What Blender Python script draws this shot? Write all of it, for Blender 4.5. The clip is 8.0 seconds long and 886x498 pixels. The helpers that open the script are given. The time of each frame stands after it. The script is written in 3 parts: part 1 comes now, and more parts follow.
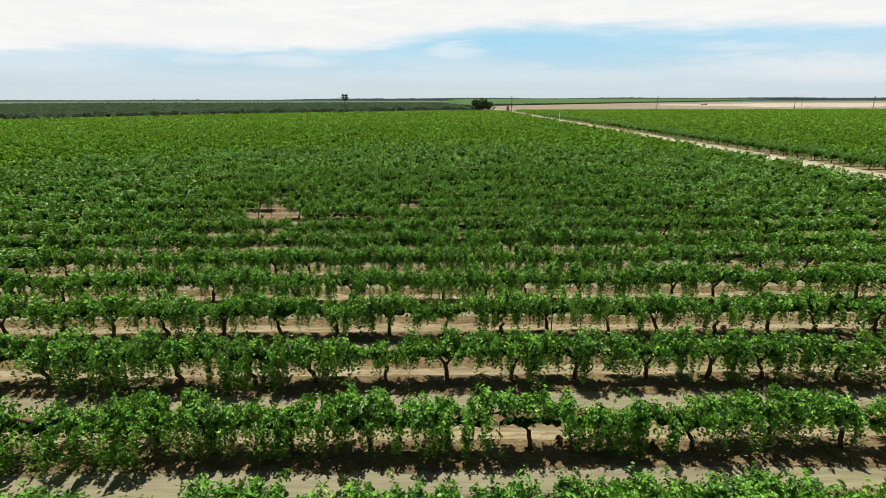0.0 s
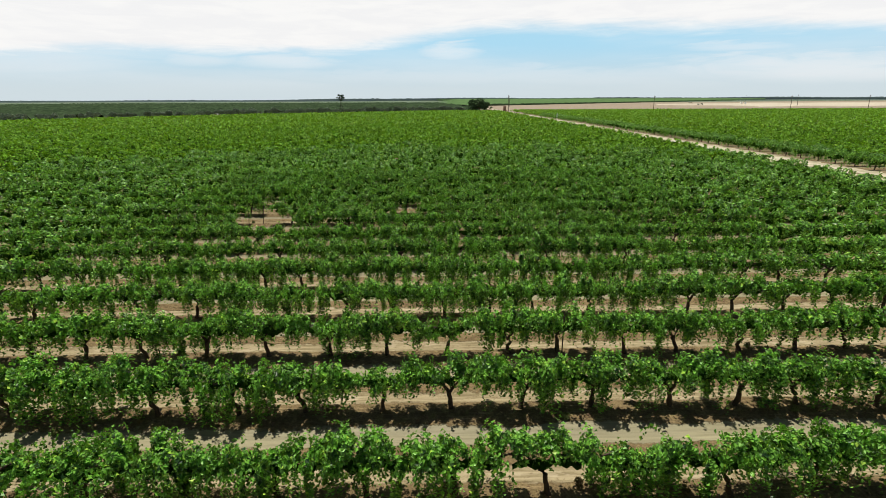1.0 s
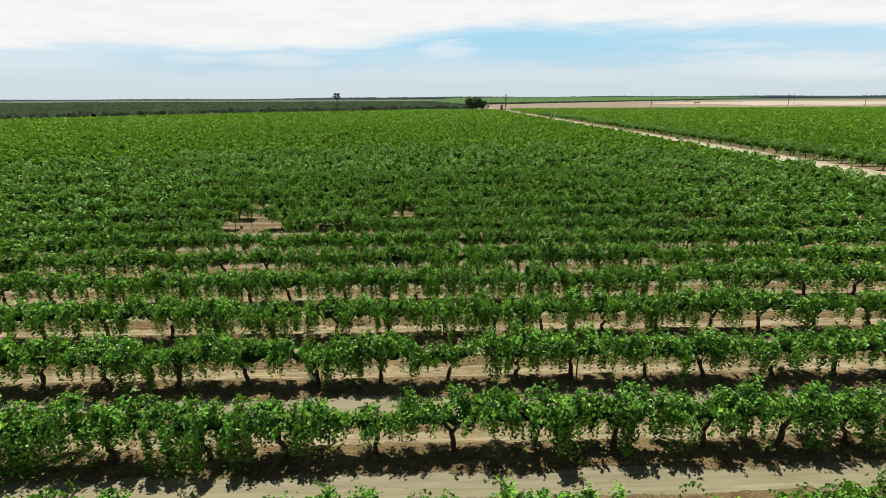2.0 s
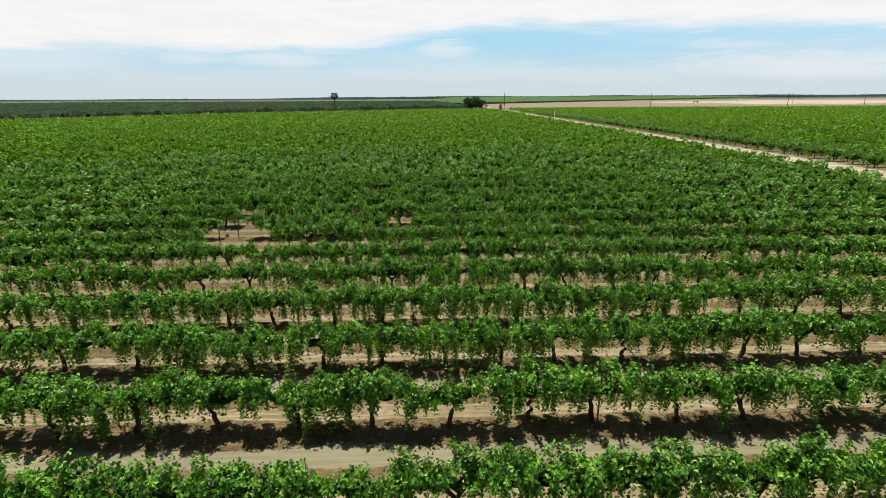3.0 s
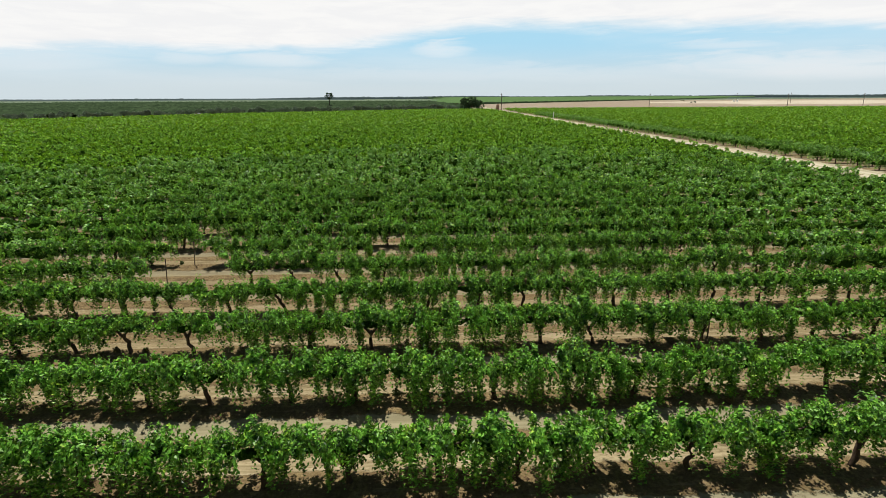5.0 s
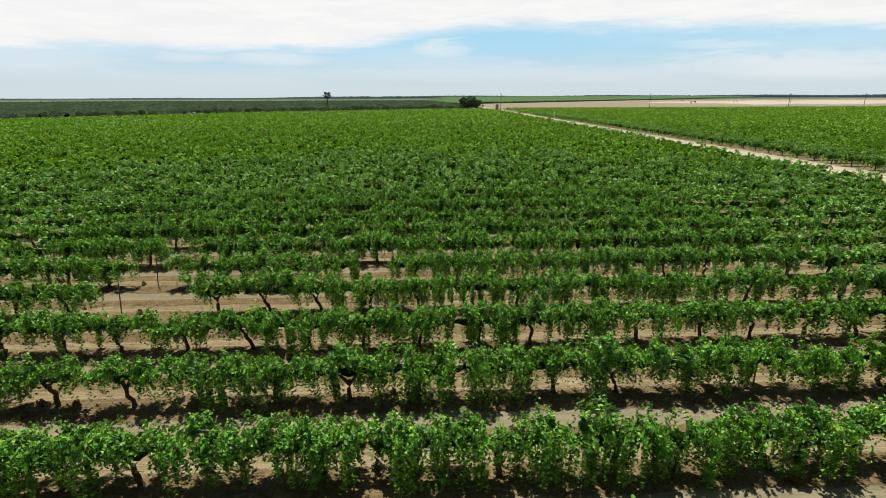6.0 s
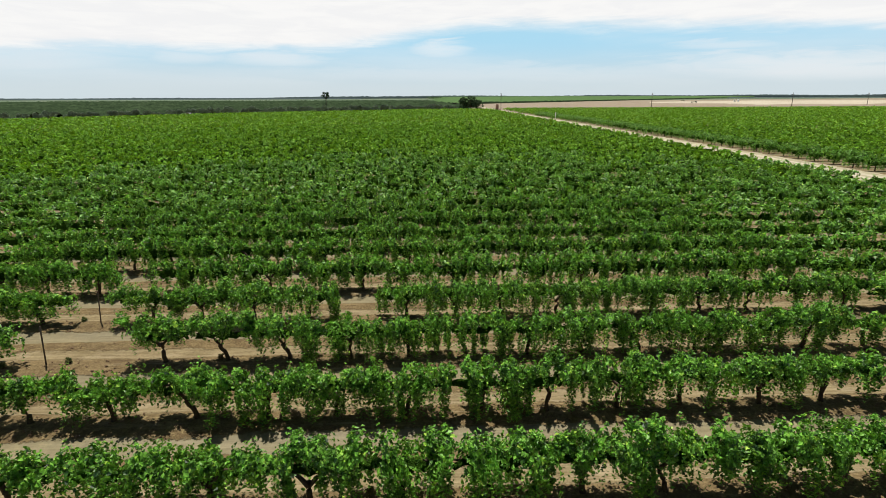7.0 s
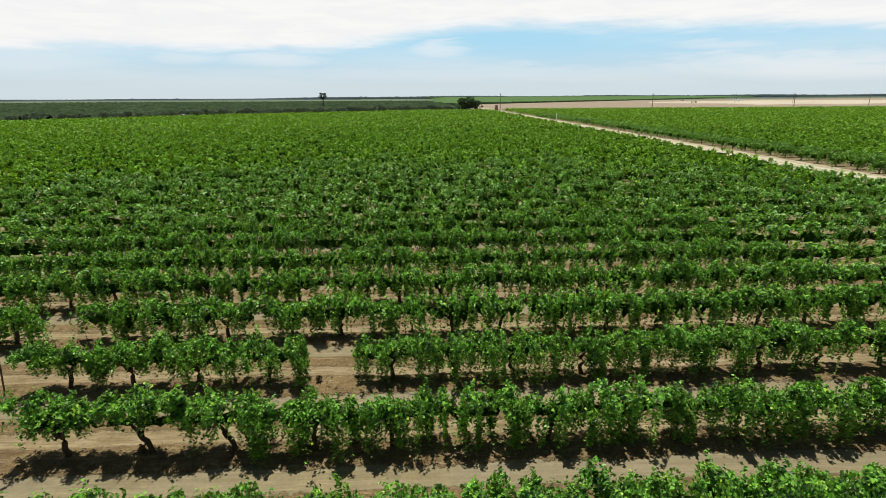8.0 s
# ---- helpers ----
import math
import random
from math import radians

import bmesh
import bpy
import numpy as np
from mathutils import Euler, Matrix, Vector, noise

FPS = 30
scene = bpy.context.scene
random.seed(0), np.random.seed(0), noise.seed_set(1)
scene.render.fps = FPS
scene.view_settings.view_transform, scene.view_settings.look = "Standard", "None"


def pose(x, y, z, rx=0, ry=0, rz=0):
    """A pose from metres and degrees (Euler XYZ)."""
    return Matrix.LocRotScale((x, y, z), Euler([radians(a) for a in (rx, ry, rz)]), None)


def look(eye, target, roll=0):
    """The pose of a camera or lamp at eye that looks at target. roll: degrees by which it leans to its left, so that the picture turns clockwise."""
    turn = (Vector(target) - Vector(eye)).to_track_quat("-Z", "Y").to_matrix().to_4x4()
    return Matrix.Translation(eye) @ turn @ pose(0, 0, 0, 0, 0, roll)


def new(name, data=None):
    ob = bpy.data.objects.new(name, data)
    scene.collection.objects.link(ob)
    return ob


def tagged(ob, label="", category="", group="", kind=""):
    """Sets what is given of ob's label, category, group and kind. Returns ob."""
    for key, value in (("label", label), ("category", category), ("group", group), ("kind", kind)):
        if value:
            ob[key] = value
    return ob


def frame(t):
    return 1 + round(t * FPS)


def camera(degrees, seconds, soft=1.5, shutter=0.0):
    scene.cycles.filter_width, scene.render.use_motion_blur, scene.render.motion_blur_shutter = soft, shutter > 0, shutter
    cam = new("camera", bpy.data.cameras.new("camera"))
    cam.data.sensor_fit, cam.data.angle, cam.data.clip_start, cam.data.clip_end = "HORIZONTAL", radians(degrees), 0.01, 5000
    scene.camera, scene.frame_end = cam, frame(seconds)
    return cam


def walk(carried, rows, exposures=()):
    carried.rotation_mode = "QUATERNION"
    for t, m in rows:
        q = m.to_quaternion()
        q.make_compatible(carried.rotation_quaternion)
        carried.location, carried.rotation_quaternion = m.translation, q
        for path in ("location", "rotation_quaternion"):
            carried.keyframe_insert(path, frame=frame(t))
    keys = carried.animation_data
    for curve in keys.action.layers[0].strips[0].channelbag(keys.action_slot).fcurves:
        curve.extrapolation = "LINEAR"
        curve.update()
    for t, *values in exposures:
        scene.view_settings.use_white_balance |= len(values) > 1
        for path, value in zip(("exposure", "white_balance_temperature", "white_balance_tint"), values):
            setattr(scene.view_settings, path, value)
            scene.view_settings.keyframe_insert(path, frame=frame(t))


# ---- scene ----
# A drone flies low over a furrow-irrigated vineyard at midday.
cam = camera(84.0, 8.0, soft=0.5)
PATH = [
    (0, (-0.192, 0.671, 9.832), (-0.166, 2.584, 9.249), -0.1),
    (0.5, (-0.286, 1.495, 9.849), (-0.252, 3.408, 9.266), -0.1),
    (1, (-0.359, 2.395, 9.832), (-0.32, 4.308, 9.249), -0.2),
    (1.5, (-0.441, 3.418, 9.805), (-0.395, 5.33, 9.22), -0.2),
    (3, (-0.429, 7.002, 9.79), (-0.372, 8.912, 9.201), -0.3),
    (3.5, (-0.413, 8.359, 9.792), (-0.353, 10.269, 9.204), -0.3),
    (4, (-0.371, 9.76, 9.828), (-0.307, 11.67, 9.239), -0.3),
    (4.5, (-0.246, 11.242, 9.859), (-0.179, 13.153, 9.27), -0.3),
    (6, (0.22, 16.385, 9.895), (0.294, 18.295, 9.304), -0.2),
    (6.5, (0.413, 18.496, 9.883), (0.487, 20.406, 9.294), -0.2),
    (7, (0.58, 20.776, 9.956), (0.655, 22.685, 9.365), -0.2),
    (7.5, (0.746, 23.196, 10.028), (0.822, 25.105, 9.438), -0.2),
    (8, (0.927, 25.797, 10.107), (1.006, 27.707, 9.517), -0.3),
]
walk(cam, [(t, look(eye, target, roll)) for t, eye, target, roll in PATH])
scene.view_settings.exposure = 0.0

# ---------------------------------------------------------------- light
SUN_WAY = Vector((-0.08, 0.235, 1.0)).normalized()      # towards the sun: high, ahead of the camera
sun_lamp = bpy.data.lights.new("sun", "SUN")
sun_lamp.energy, sun_lamp.angle, sun_lamp.color = 4.9, radians(0.55), (1.0, 0.955, 0.88)
sun = new("sun", sun_lamp)
sun.matrix_world = look((0, 0, 50), Vector((0, 0, 50)) - SUN_WAY)


class Nodes:
    """Short hand for building node trees."""

    def __init__(self, tree):
        self.tree = tree
        tree.nodes.clear()

    def add(self, kind, **values):
        n = self.tree.nodes.new(kind)
        for k, v in values.items():
            setattr(n, k, v)
        return n

    def wire(self, a, b):
        self.tree.links.new(a, b)

    def put(self, socket, value):
        if hasattr(value, "is_output"):
            self.wire(value, socket)
        else:
            socket.default_value = value

    def math(self, op, a, b=0.0, c=None, clamp=False):
        n = self.add("ShaderNodeMath", operation=op, use_clamp=clamp)
        self.put(n.inputs[0], a)
        self.put(n.inputs[1], b)
        if c is not None:
            self.put(n.inputs[2], c)
        return n.outputs[0]

    def smooth(self, x, lo, hi, a=0.0, b=1.0):
        n = self.add("ShaderNodeMapRange", interpolation_type="SMOOTHSTEP")
        for i, v in enumerate((x, lo, hi, a, b)):
            self.put(n.inputs[i], v)
        return n.outputs[0]

    def noise(self, vector, scale, detail=4.0, rough=0.55, distortion=0.0):
        n = self.add("ShaderNodeTexNoise")
        if vector is not None:
            self.wire(vector, n.inputs["Vector"])
        for k, v in (("Scale", scale), ("Detail", detail), ("Roughness", rough), ("Distortion", distortion)):
            n.inputs[k].default_value = v
        return n.outputs["Fac"]

    def mix(self, f, a, b):
        n = self.add("ShaderNodeMix", data_type="RGBA")
        self.put(n.inputs[0], f)
        self.put(n.inputs[6], a if hasattr(a, "is_output") else (*a, 1.0))
        self.put(n.inputs[7], b if hasattr(b, "is_output") else (*b, 1.0))
        return n.outputs[2]

    def bump(self, height, strength=0.4, distance=0.02):
        n = self.add("ShaderNodeBump")
        n.inputs["Strength"].default_value, n.inputs["Distance"].default_value = strength, distance
        self.wire(height, n.inputs["Height"])
        return n.outputs["Normal"]

    def mapping(self, vector, scale):
        n = self.add("ShaderNodeMapping")
        self.wire(vector, n.inputs["Vector"])
        n.inputs["Scale"].default_value = scale
        return n.outputs[0]


def make_world():
    w = bpy.data.worlds.new("sky")
    scene.world = w
    w.use_nodes = True
    g = Nodes(w.node_tree)
    out = g.add("ShaderNodeOutputWorld")
    back = g.add("ShaderNodeBackground")
    g.wire(back.outputs[0], out.inputs[0])
    sky = g.add("ShaderNodeTexSky", sky_type="NISHITA", sun_disc=False)
    sky.sun_elevation = math.asin(SUN_WAY.z)
    sky.sun_rotation = math.atan2(SUN_WAY.x, SUN_WAY.y)
    sky.air_density, sky.dust_density, sky.ozone_density = 1.0, 1.2, 1.5
    way = g.add("ShaderNodeTexCoord").outputs["Generated"]
    sep = g.add("ShaderNodeSeparateXYZ")
    g.wire(way, sep.inputs[0])
    x, y, z = sep.outputs
    # a bank of thin high cloud stands over the horizon ahead and breaks up overhead
    ahead = g.math("MAXIMUM", y, 0.05)
    side, rise = g.math("DIVIDE", x, ahead), g.math("DIVIDE", z, ahead)
    wide = g.noise(g.mapping(way, (2.2, 2.2, 13.0)), 1.6, 4.0, 0.55, 0.4)
    fine = g.noise(g.mapping(way, (5.0, 5.0, 34.0)), 2.0, 5.0, 0.6, 0.5)
    rag = g.math("ADD", g.math("MULTIPLY", g.math("SUBTRACT", wide, 0.5), 0.030), g.math("MULTIPLY", g.math("SUBTRACT", fine, 0.5), 0.030))
    hem = g.smooth(side, -0.22, 0.12, 0.085, 0.125)             # the bank hangs lower to one side
    over = g.math("SUBTRACT", g.math("ADD", rise, rag), hem)
    deck = g.smooth(over, -0.016, 0.020)
    upper = g.smooth(z, 0.18, 0.30, 1.0, 0.03)

    def cloudlet(at, up, wide_by, high_by, strength):
        """A small wisp at a bearing and rise, ragged at its edge."""
        u = g.math("DIVIDE", g.math("SUBTRACT", side, at), wide_by)
        w = g.math("DIVIDE", g.math("SUBTRACT", g.math("ADD", rise, g.math("MULTIPLY", rag, 0.8)), up), high_by)
        r2 = g.math("ADD", g.math("MULTIPLY", u, u), g.math("MULTIPLY", w, w))
        fray = g.math("ADD", r2, g.math("MULTIPLY", g.math("SUBTRACT", fine, 0.5), 1.6))
        return g.smooth(fray, -0.3, 1.1, strength, 0.0)

    wisps = 0.0
    for at, up, wide_by, high_by, strength in [(0.035, 0.088, 0.075, 0.019, 0.62), (-0.27, 0.068, 0.13, 0.017, 0.55), (-0.44, 0.071, 0.11, 0.016, 0.45), (-0.70, 0.062, 0.22, 0.018, 0.40),
                                               (0.60, 0.096, 0.16, 0.012, 0.45), (0.80, 0.060, 0.45, 0.036, 0.62), (-0.75, 0.085, 0.42, 0.050, 0.45), (0.15, 0.045, 0.60, 0.022, 0.28)]:
        wisps = g.math("MAXIMUM", wisps, cloudlet(at, up, wide_by, high_by, strength))
    veil = g.math("MULTIPLY", g.smooth(g.noise(g.mapping(way, (1.6, 1.6, 12.0)), 1.9, 4.0, 0.5), 0.40, 0.68), g.smooth(z, 0.005, 0.045, 0.0, 0.22))
    cover = g.math("MAXIMUM", g.math("MULTIPLY", deck, upper), g.math("MAXIMUM", wisps, g.math("MULTIPLY", veil, upper)))
    cover = g.math("MULTIPLY", cover, g.smooth(y, -0.25, 0.35, 0.12, 1.0))      # the bank stands ahead, clear sky behind
    blue = g.mix(g.smooth(z, 0.01, 0.105), (0.63, 0.72, 0.76), (0.42, 0.71, 0.89))
    clear = g.add("ShaderNodeMix", data_type="RGBA", blend_type="MULTIPLY")
    clear.inputs[0].default_value = 1.0
    g.wire(sky.outputs[0], clear.inputs[6])
    clear.inputs[7].default_value = (0.033, 0.033, 0.033, 1)
    haze = g.mix(g.smooth(z, 0.10, 0.40), blue, clear.outputs[2])
    g.wire(g.mix(cover, haze, g.mix(g.smooth(fine, 0.35, 0.65), (0.895, 0.895, 0.90), (0.945, 0.94, 0.93))), back.inputs["Color"])
    back.inputs["Strength"].default_value = 1.0


make_world()

# ---------------------------------------------------------------- materials
ROW, ROW0, VINE = 3.66, 16.3, 2.34          # row spacing, a row's place, vine spacing


def material(name):
    m = bpy.data.materials.new(name)
    m.use_nodes = True
    g = Nodes(m.node_tree)
    out = g.add("ShaderNodeOutputMaterial")
    return m, g, out


def principled(g, out, color, rough, normal=None, spec=0.5):
    p = g.add("ShaderNodeBsdfPrincipled")
    g.put(p.inputs["Base Color"], color if hasattr(color, "is_output") else (*color, 1.0))
    g.put(p.inputs["Roughness"], rough)
    p.inputs["Specular IOR Level"].default_value = spec
    if normal is not None:
        g.wire(normal, p.inputs["Normal"])
    if out is not None:
        g.wire(p.outputs[0], out.inputs[0])
    return p.outputs[0]


def leaf_material(name, dark, light, young, glow, rough=0.62, young_share=0.91, spec=0.28, contrast=1.0):
    """Leaves, each with its own tone, and light that shines through them."""
    m, g, out = material(name)
    geo = g.add("ShaderNodeNewGeometry")
    r = geo.outputs["Random Per Island"]
    obj = g.add("ShaderNodeObjectInfo").outputs["Random"]
    patch = g.noise(geo.outputs["Position"], 0.55, 3.0)
    tuft = g.smooth(g.noise(geo.outputs["Position"], 4.6, 2.0, 0.5), 0.34, 0.66)              # light and shade of cane clumps put into the leaf colour
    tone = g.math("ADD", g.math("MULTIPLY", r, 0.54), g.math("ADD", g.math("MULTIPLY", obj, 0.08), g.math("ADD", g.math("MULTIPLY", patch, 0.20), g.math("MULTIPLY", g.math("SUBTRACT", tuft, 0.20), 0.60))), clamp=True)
    # contrast above 1 lowers the dark tones, standing in for shade between leaves
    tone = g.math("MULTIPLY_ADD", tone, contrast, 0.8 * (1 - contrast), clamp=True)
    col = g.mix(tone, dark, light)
    sprout = g.math("ADD", g.math("FRACT", g.math("MULTIPLY", r, 17.31)), g.math("MULTIPLY", g.math("SUBTRACT", tuft, 0.6), 0.12))     # young leaves come in tufts
    col = g.mix(g.smooth(sprout, young_share, 1.0), col, young)
    worn = g.math("MULTIPLY", g.smooth(g.noise(geo.outputs["Position"], 0.8, 2.0), 0.66, 0.78), 0.55)
    col = g.mix(worn, col, young)
    front = principled(g, None, col, rough, spec=spec)
    back = g.add("ShaderNodeBsdfTranslucent")
    g.wire(g.mix(0.5, col, glow), back.inputs["Color"])
    both = g.add("ShaderNodeMixShader")
    both.inputs[0].default_value = 0.21
    g.wire(front, both.inputs[1])
    g.wire(back.outputs[0], both.inputs[2])
    g.wire(both.outputs[0], out.inputs[0])
    return m


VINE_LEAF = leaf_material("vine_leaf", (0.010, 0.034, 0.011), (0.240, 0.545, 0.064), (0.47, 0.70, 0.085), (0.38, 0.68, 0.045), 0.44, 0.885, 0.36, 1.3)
# the same leaf far off, sunlit crests put into its lighter, yellower colour
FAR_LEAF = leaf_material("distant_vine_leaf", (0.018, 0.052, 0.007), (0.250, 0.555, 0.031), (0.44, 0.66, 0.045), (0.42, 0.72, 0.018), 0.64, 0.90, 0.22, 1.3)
SHRUB_LEAF = leaf_material("shrub_leaf", (0.105, 0.145, 0.095), (0.205, 0.250, 0.170), (0.22, 0.24, 0.16), (0.22, 0.27, 0.15), 0.9, 0.95, 0.05)
TREE_LEAF = leaf_material("tree_leaf", (0.026, 0.052, 0.024), (0.062, 0.105, 0.045), (0.075, 0.12, 0.05), (0.07, 0.12, 0.035), 0.8, 0.92, 0.1)
WEED_LEAF = leaf_material("weed_leaf", (0.06, 0.09, 0.025), (0.16, 0.19, 0.06), (0.25, 0.24, 0.09), (0.20, 0.26, 0.04), 0.6)


DRY_WEED = leaf_material("dry_weed", (0.07, 0.055, 0.025), (0.20, 0.155, 0.07), (0.28, 0.24, 0.11), (0.22, 0.18, 0.06), 0.8)


def bark_material(name, a, b):
    m, g, out = material(name)
    pos = g.add("ShaderNodeNewGeometry").outputs["Position"]
    grain = g.noise(g.mapping(pos, (30, 30, 5)), 1.0, 5.0, 0.65)
    tone = g.noise(pos, 3.0, 3.0)
    col = g.mix(g.math("MULTIPLY", grain, g.math("ADD", tone, 0.4), clamp=True), a, b)
    principled(g, out, col, 0.9, g.bump(grain, 0.7, 0.015), 0.2)
    return m


BARK = bark_material("vine_bark", (0.035, 0.024, 0.017), (0.14, 0.10, 0.07))
POLE_WOOD = bark_material("pole_wood", (0.05, 0.04, 0.032), (0.16, 0.13, 0.10))


def plain_material(name, color, rough, wear=(0.5, 0.45, 0.4), share=0.3):
    m, g, out = material(name)
    pos = g.add("ShaderNodeNewGeometry").outputs["Position"]
    n = g.noise(pos, 6.0, 5.0, 0.6)
    principled(g, out, g.mix(g.math("MULTIPLY", g.smooth(n, 0.45, 0.75), share), color, wear), rough, g.bump(n, 0.2, 0.01))
    return m


STEEL = plain_material("stake_steel", (0.10, 0.07, 0.055), 0.65, wear=(0.20, 0.10, 0.06), share=0.6)
CLOD = plain_material("dry_clods", (0.15, 0.092, 0.048), 0.95, wear=(0.30, 0.21, 0.12), share=0.8)
WHITE_PAINT = plain_material("white_paint", (0.78, 0.77, 0.72), 0.5)
RUST_PAINT = plain_material("rust_paint", (0.24, 0.13, 0.09), 0.8, wear=(0.12, 0.08, 0.06), share=0.6)
YELLOW_PAINT = plain_material("yellow_paint", (0.50, 0.42, 0.27), 0.5)
DULL_GREEN = plain_material("dull_green_paint", (0.09, 0.11, 0.07), 0.6)
RUBBER = plain_material("dark_rubber", (0.03, 0.03, 0.03), 0.8, share=0.2)
GLASS_DARK = plain_material("dark_window", (0.04, 0.05, 0.06), 0.15, share=0.1)
TIN = plain_material("tin_roof", (0.36, 0.36, 0.35), 0.5)


def ground_material():
    m, g, out = material("vineyard_soil")
    pos = g.add("ShaderNodeNewGeometry").outputs["Position"]
    sep = g.add("ShaderNodeSeparateXYZ")
    g.wire(pos, sep.inputs[0])
    x, y, z = sep.outputs
    long = g.mapping(pos, (0.35, 1.0, 1.0))
    wob = g.math("MULTIPLY", g.math("SUBTRACT", g.noise(long, 0.9, 3.0), 0.5), 0.17)
    ragged = g.math("MULTIPLY", g.math("SUBTRACT", g.noise(pos, 5.0, 4.0, 0.65), 0.5), 0.13)
    across = g.math("ADD", g.math("MULTIPLY", g.math("SUBTRACT", y, ROW0), 1 / ROW), g.math("ADD", wob, ragged))
    u = g.math("SUBTRACT", g.math("FRACT", g.math("ADD", across, 100.5)), 0.5)      # -0.5 .. 0.5 across a row's strip
    near = g.math("ABSOLUTE", g.math("ADD", u, 0.322))
    far = g.math("ABSOLUTE", g.math("SUBTRACT", u, 0.235))
    silt_near = g.smooth(near, 0.112, 0.142, 1.0, 0.0)
    silt_far = g.smooth(far, 0.085, 0.125, 1.0, 0.0)
    silt = g.math("MAXIMUM", silt_near, silt_far)
    clod = g.noise(pos, 11.0, 6.0, 0.7)
    clod_big = g.noise(pos, 3.2, 4.0, 0.6)
    blot = g.noise(pos, 0.45, 4.0, 0.6)
    soil = g.mix(g.math("ADD", g.math("MULTIPLY", g.smooth(clod, 0.3, 0.7), 0.6), g.math("MULTIPLY", blot, 0.45), clamp=True), (0.076, 0.052, 0.023), (0.285, 0.207, 0.098))
    straw = g.smooth(g.noise(g.mapping(pos, (0.25, 2.2, 1.0)), 4.0, 5.0, 0.7), 0.54, 0.68)
    soil = g.mix(g.math("MULTIPLY", straw, 0.5), soil, (0.44, 0.33, 0.17))
    crust = g.smooth(g.noise(pos, 1.7, 5.0, 0.65), 0.46, 0.62)
    soil = g.mix(g.math("MULTIPLY", crust, 0.55), soil, (0.100, 0.064, 0.030))
    litter = g.math("MULTIPLY", g.smooth(g.noise(pos, 2.3, 4.0, 0.6), 0.55, 0.66), g.smooth(clod, 0.42, 0.60))
    soil = g.mix(g.math("MULTIPLY", litter, 0.6), soil, (0.32, 0.25, 0.11))
    ripple = g.smooth(g.noise(g.mapping(pos, (0.3, 4.5, 1.0)), 1.6, 5.0, 0.65), 0.32, 0.68)        # tillage lines along the rows
    silt_col = g.mix(ripple, (0.232, 0.208, 0.118), (0.340, 0.308, 0.185))
    sand_col = g.mix(ripple, (0.195, 0.155, 0.078), (0.390, 0.322, 0.190))
    crumbs = g.math("MULTIPLY", g.smooth(g.noise(pos, 7.0, 6.0, 0.72), 0.52, 0.66), 0.55)
    sand_col = g.mix(crumbs, sand_col, (0.120, 0.078, 0.038))
    cake = g.smooth(g.noise(g.mapping(pos, (0.6, 1.6, 1.0)), 1.1, 4.0, 0.6), 0.55, 0.63)          # dried, cracked silt
    sand_col = g.mix(g.math("MULTIPLY", cake, 0.6), sand_col, (0.46, 0.385, 0.25))
    dry = g.smooth(y, 23.0, 36.0, 1.0, 0.55)          # the irrigated rows end here
    col = g.mix(g.math("MULTIPLY", silt_near, dry), soil, silt_col)
    col = g.mix(g.math("MULTIPLY", silt_far, dry), col, sand_col)
    # past the vines lies open, fallow land
    open_land = g.smooth(y, 366.0, 376.0)
    fallow = g.mix(g.noise(pos, 0.02, 5.0, 0.6), (0.255, 0.202, 0.140), (0.345, 0.278, 0.195))
    fields = g.mix(g.smooth(g.noise(g.mapping(pos, (0.6, 1.6, 1.0)), 0.0021, 2.0), 0.46, 0.54), (0.085, 0.135, 0.075), (0.12, 0.16, 0.10))
    fallow = g.mix(g.smooth(g.math("SUBTRACT", y, g.math("MULTIPLY", x, 0.45)), 1000.0, 1120.0), fallow, fields)
    col = g.mix(open_land, col, fallow)
    height = g.math("ADD", g.math("MULTIPLY", clod_big, 0.6), g.math("MULTIPLY", clod, 0.5))
    height = g.math("MULTIPLY", height, g.math("SUBTRACT", 1.12, silt))
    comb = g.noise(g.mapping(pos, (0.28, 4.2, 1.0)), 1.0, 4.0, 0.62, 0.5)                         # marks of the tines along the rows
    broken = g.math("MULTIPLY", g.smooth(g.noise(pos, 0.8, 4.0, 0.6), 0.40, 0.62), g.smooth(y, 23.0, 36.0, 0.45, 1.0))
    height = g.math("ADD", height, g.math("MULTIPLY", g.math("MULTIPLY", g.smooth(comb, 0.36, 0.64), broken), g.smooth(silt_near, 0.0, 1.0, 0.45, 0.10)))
    # relief shade of the tine marks put into colour: grooves dark, lips pale
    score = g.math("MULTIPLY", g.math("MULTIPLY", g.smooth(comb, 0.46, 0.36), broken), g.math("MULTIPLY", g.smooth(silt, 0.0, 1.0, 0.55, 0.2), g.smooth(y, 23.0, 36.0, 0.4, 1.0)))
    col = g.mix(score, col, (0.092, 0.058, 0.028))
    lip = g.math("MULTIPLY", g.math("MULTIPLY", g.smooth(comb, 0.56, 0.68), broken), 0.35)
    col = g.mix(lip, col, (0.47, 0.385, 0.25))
    damp = g.math("MULTIPLY", silt_near, g.smooth(g.noise(long, 0.22, 3.0), 0.36, 0.50))
    rough = g.math("SUBTRACT", 0.95, g.math("MULTIPLY", damp, 0.36))
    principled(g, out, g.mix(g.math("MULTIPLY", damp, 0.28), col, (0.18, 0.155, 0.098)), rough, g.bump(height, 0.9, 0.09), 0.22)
    return m


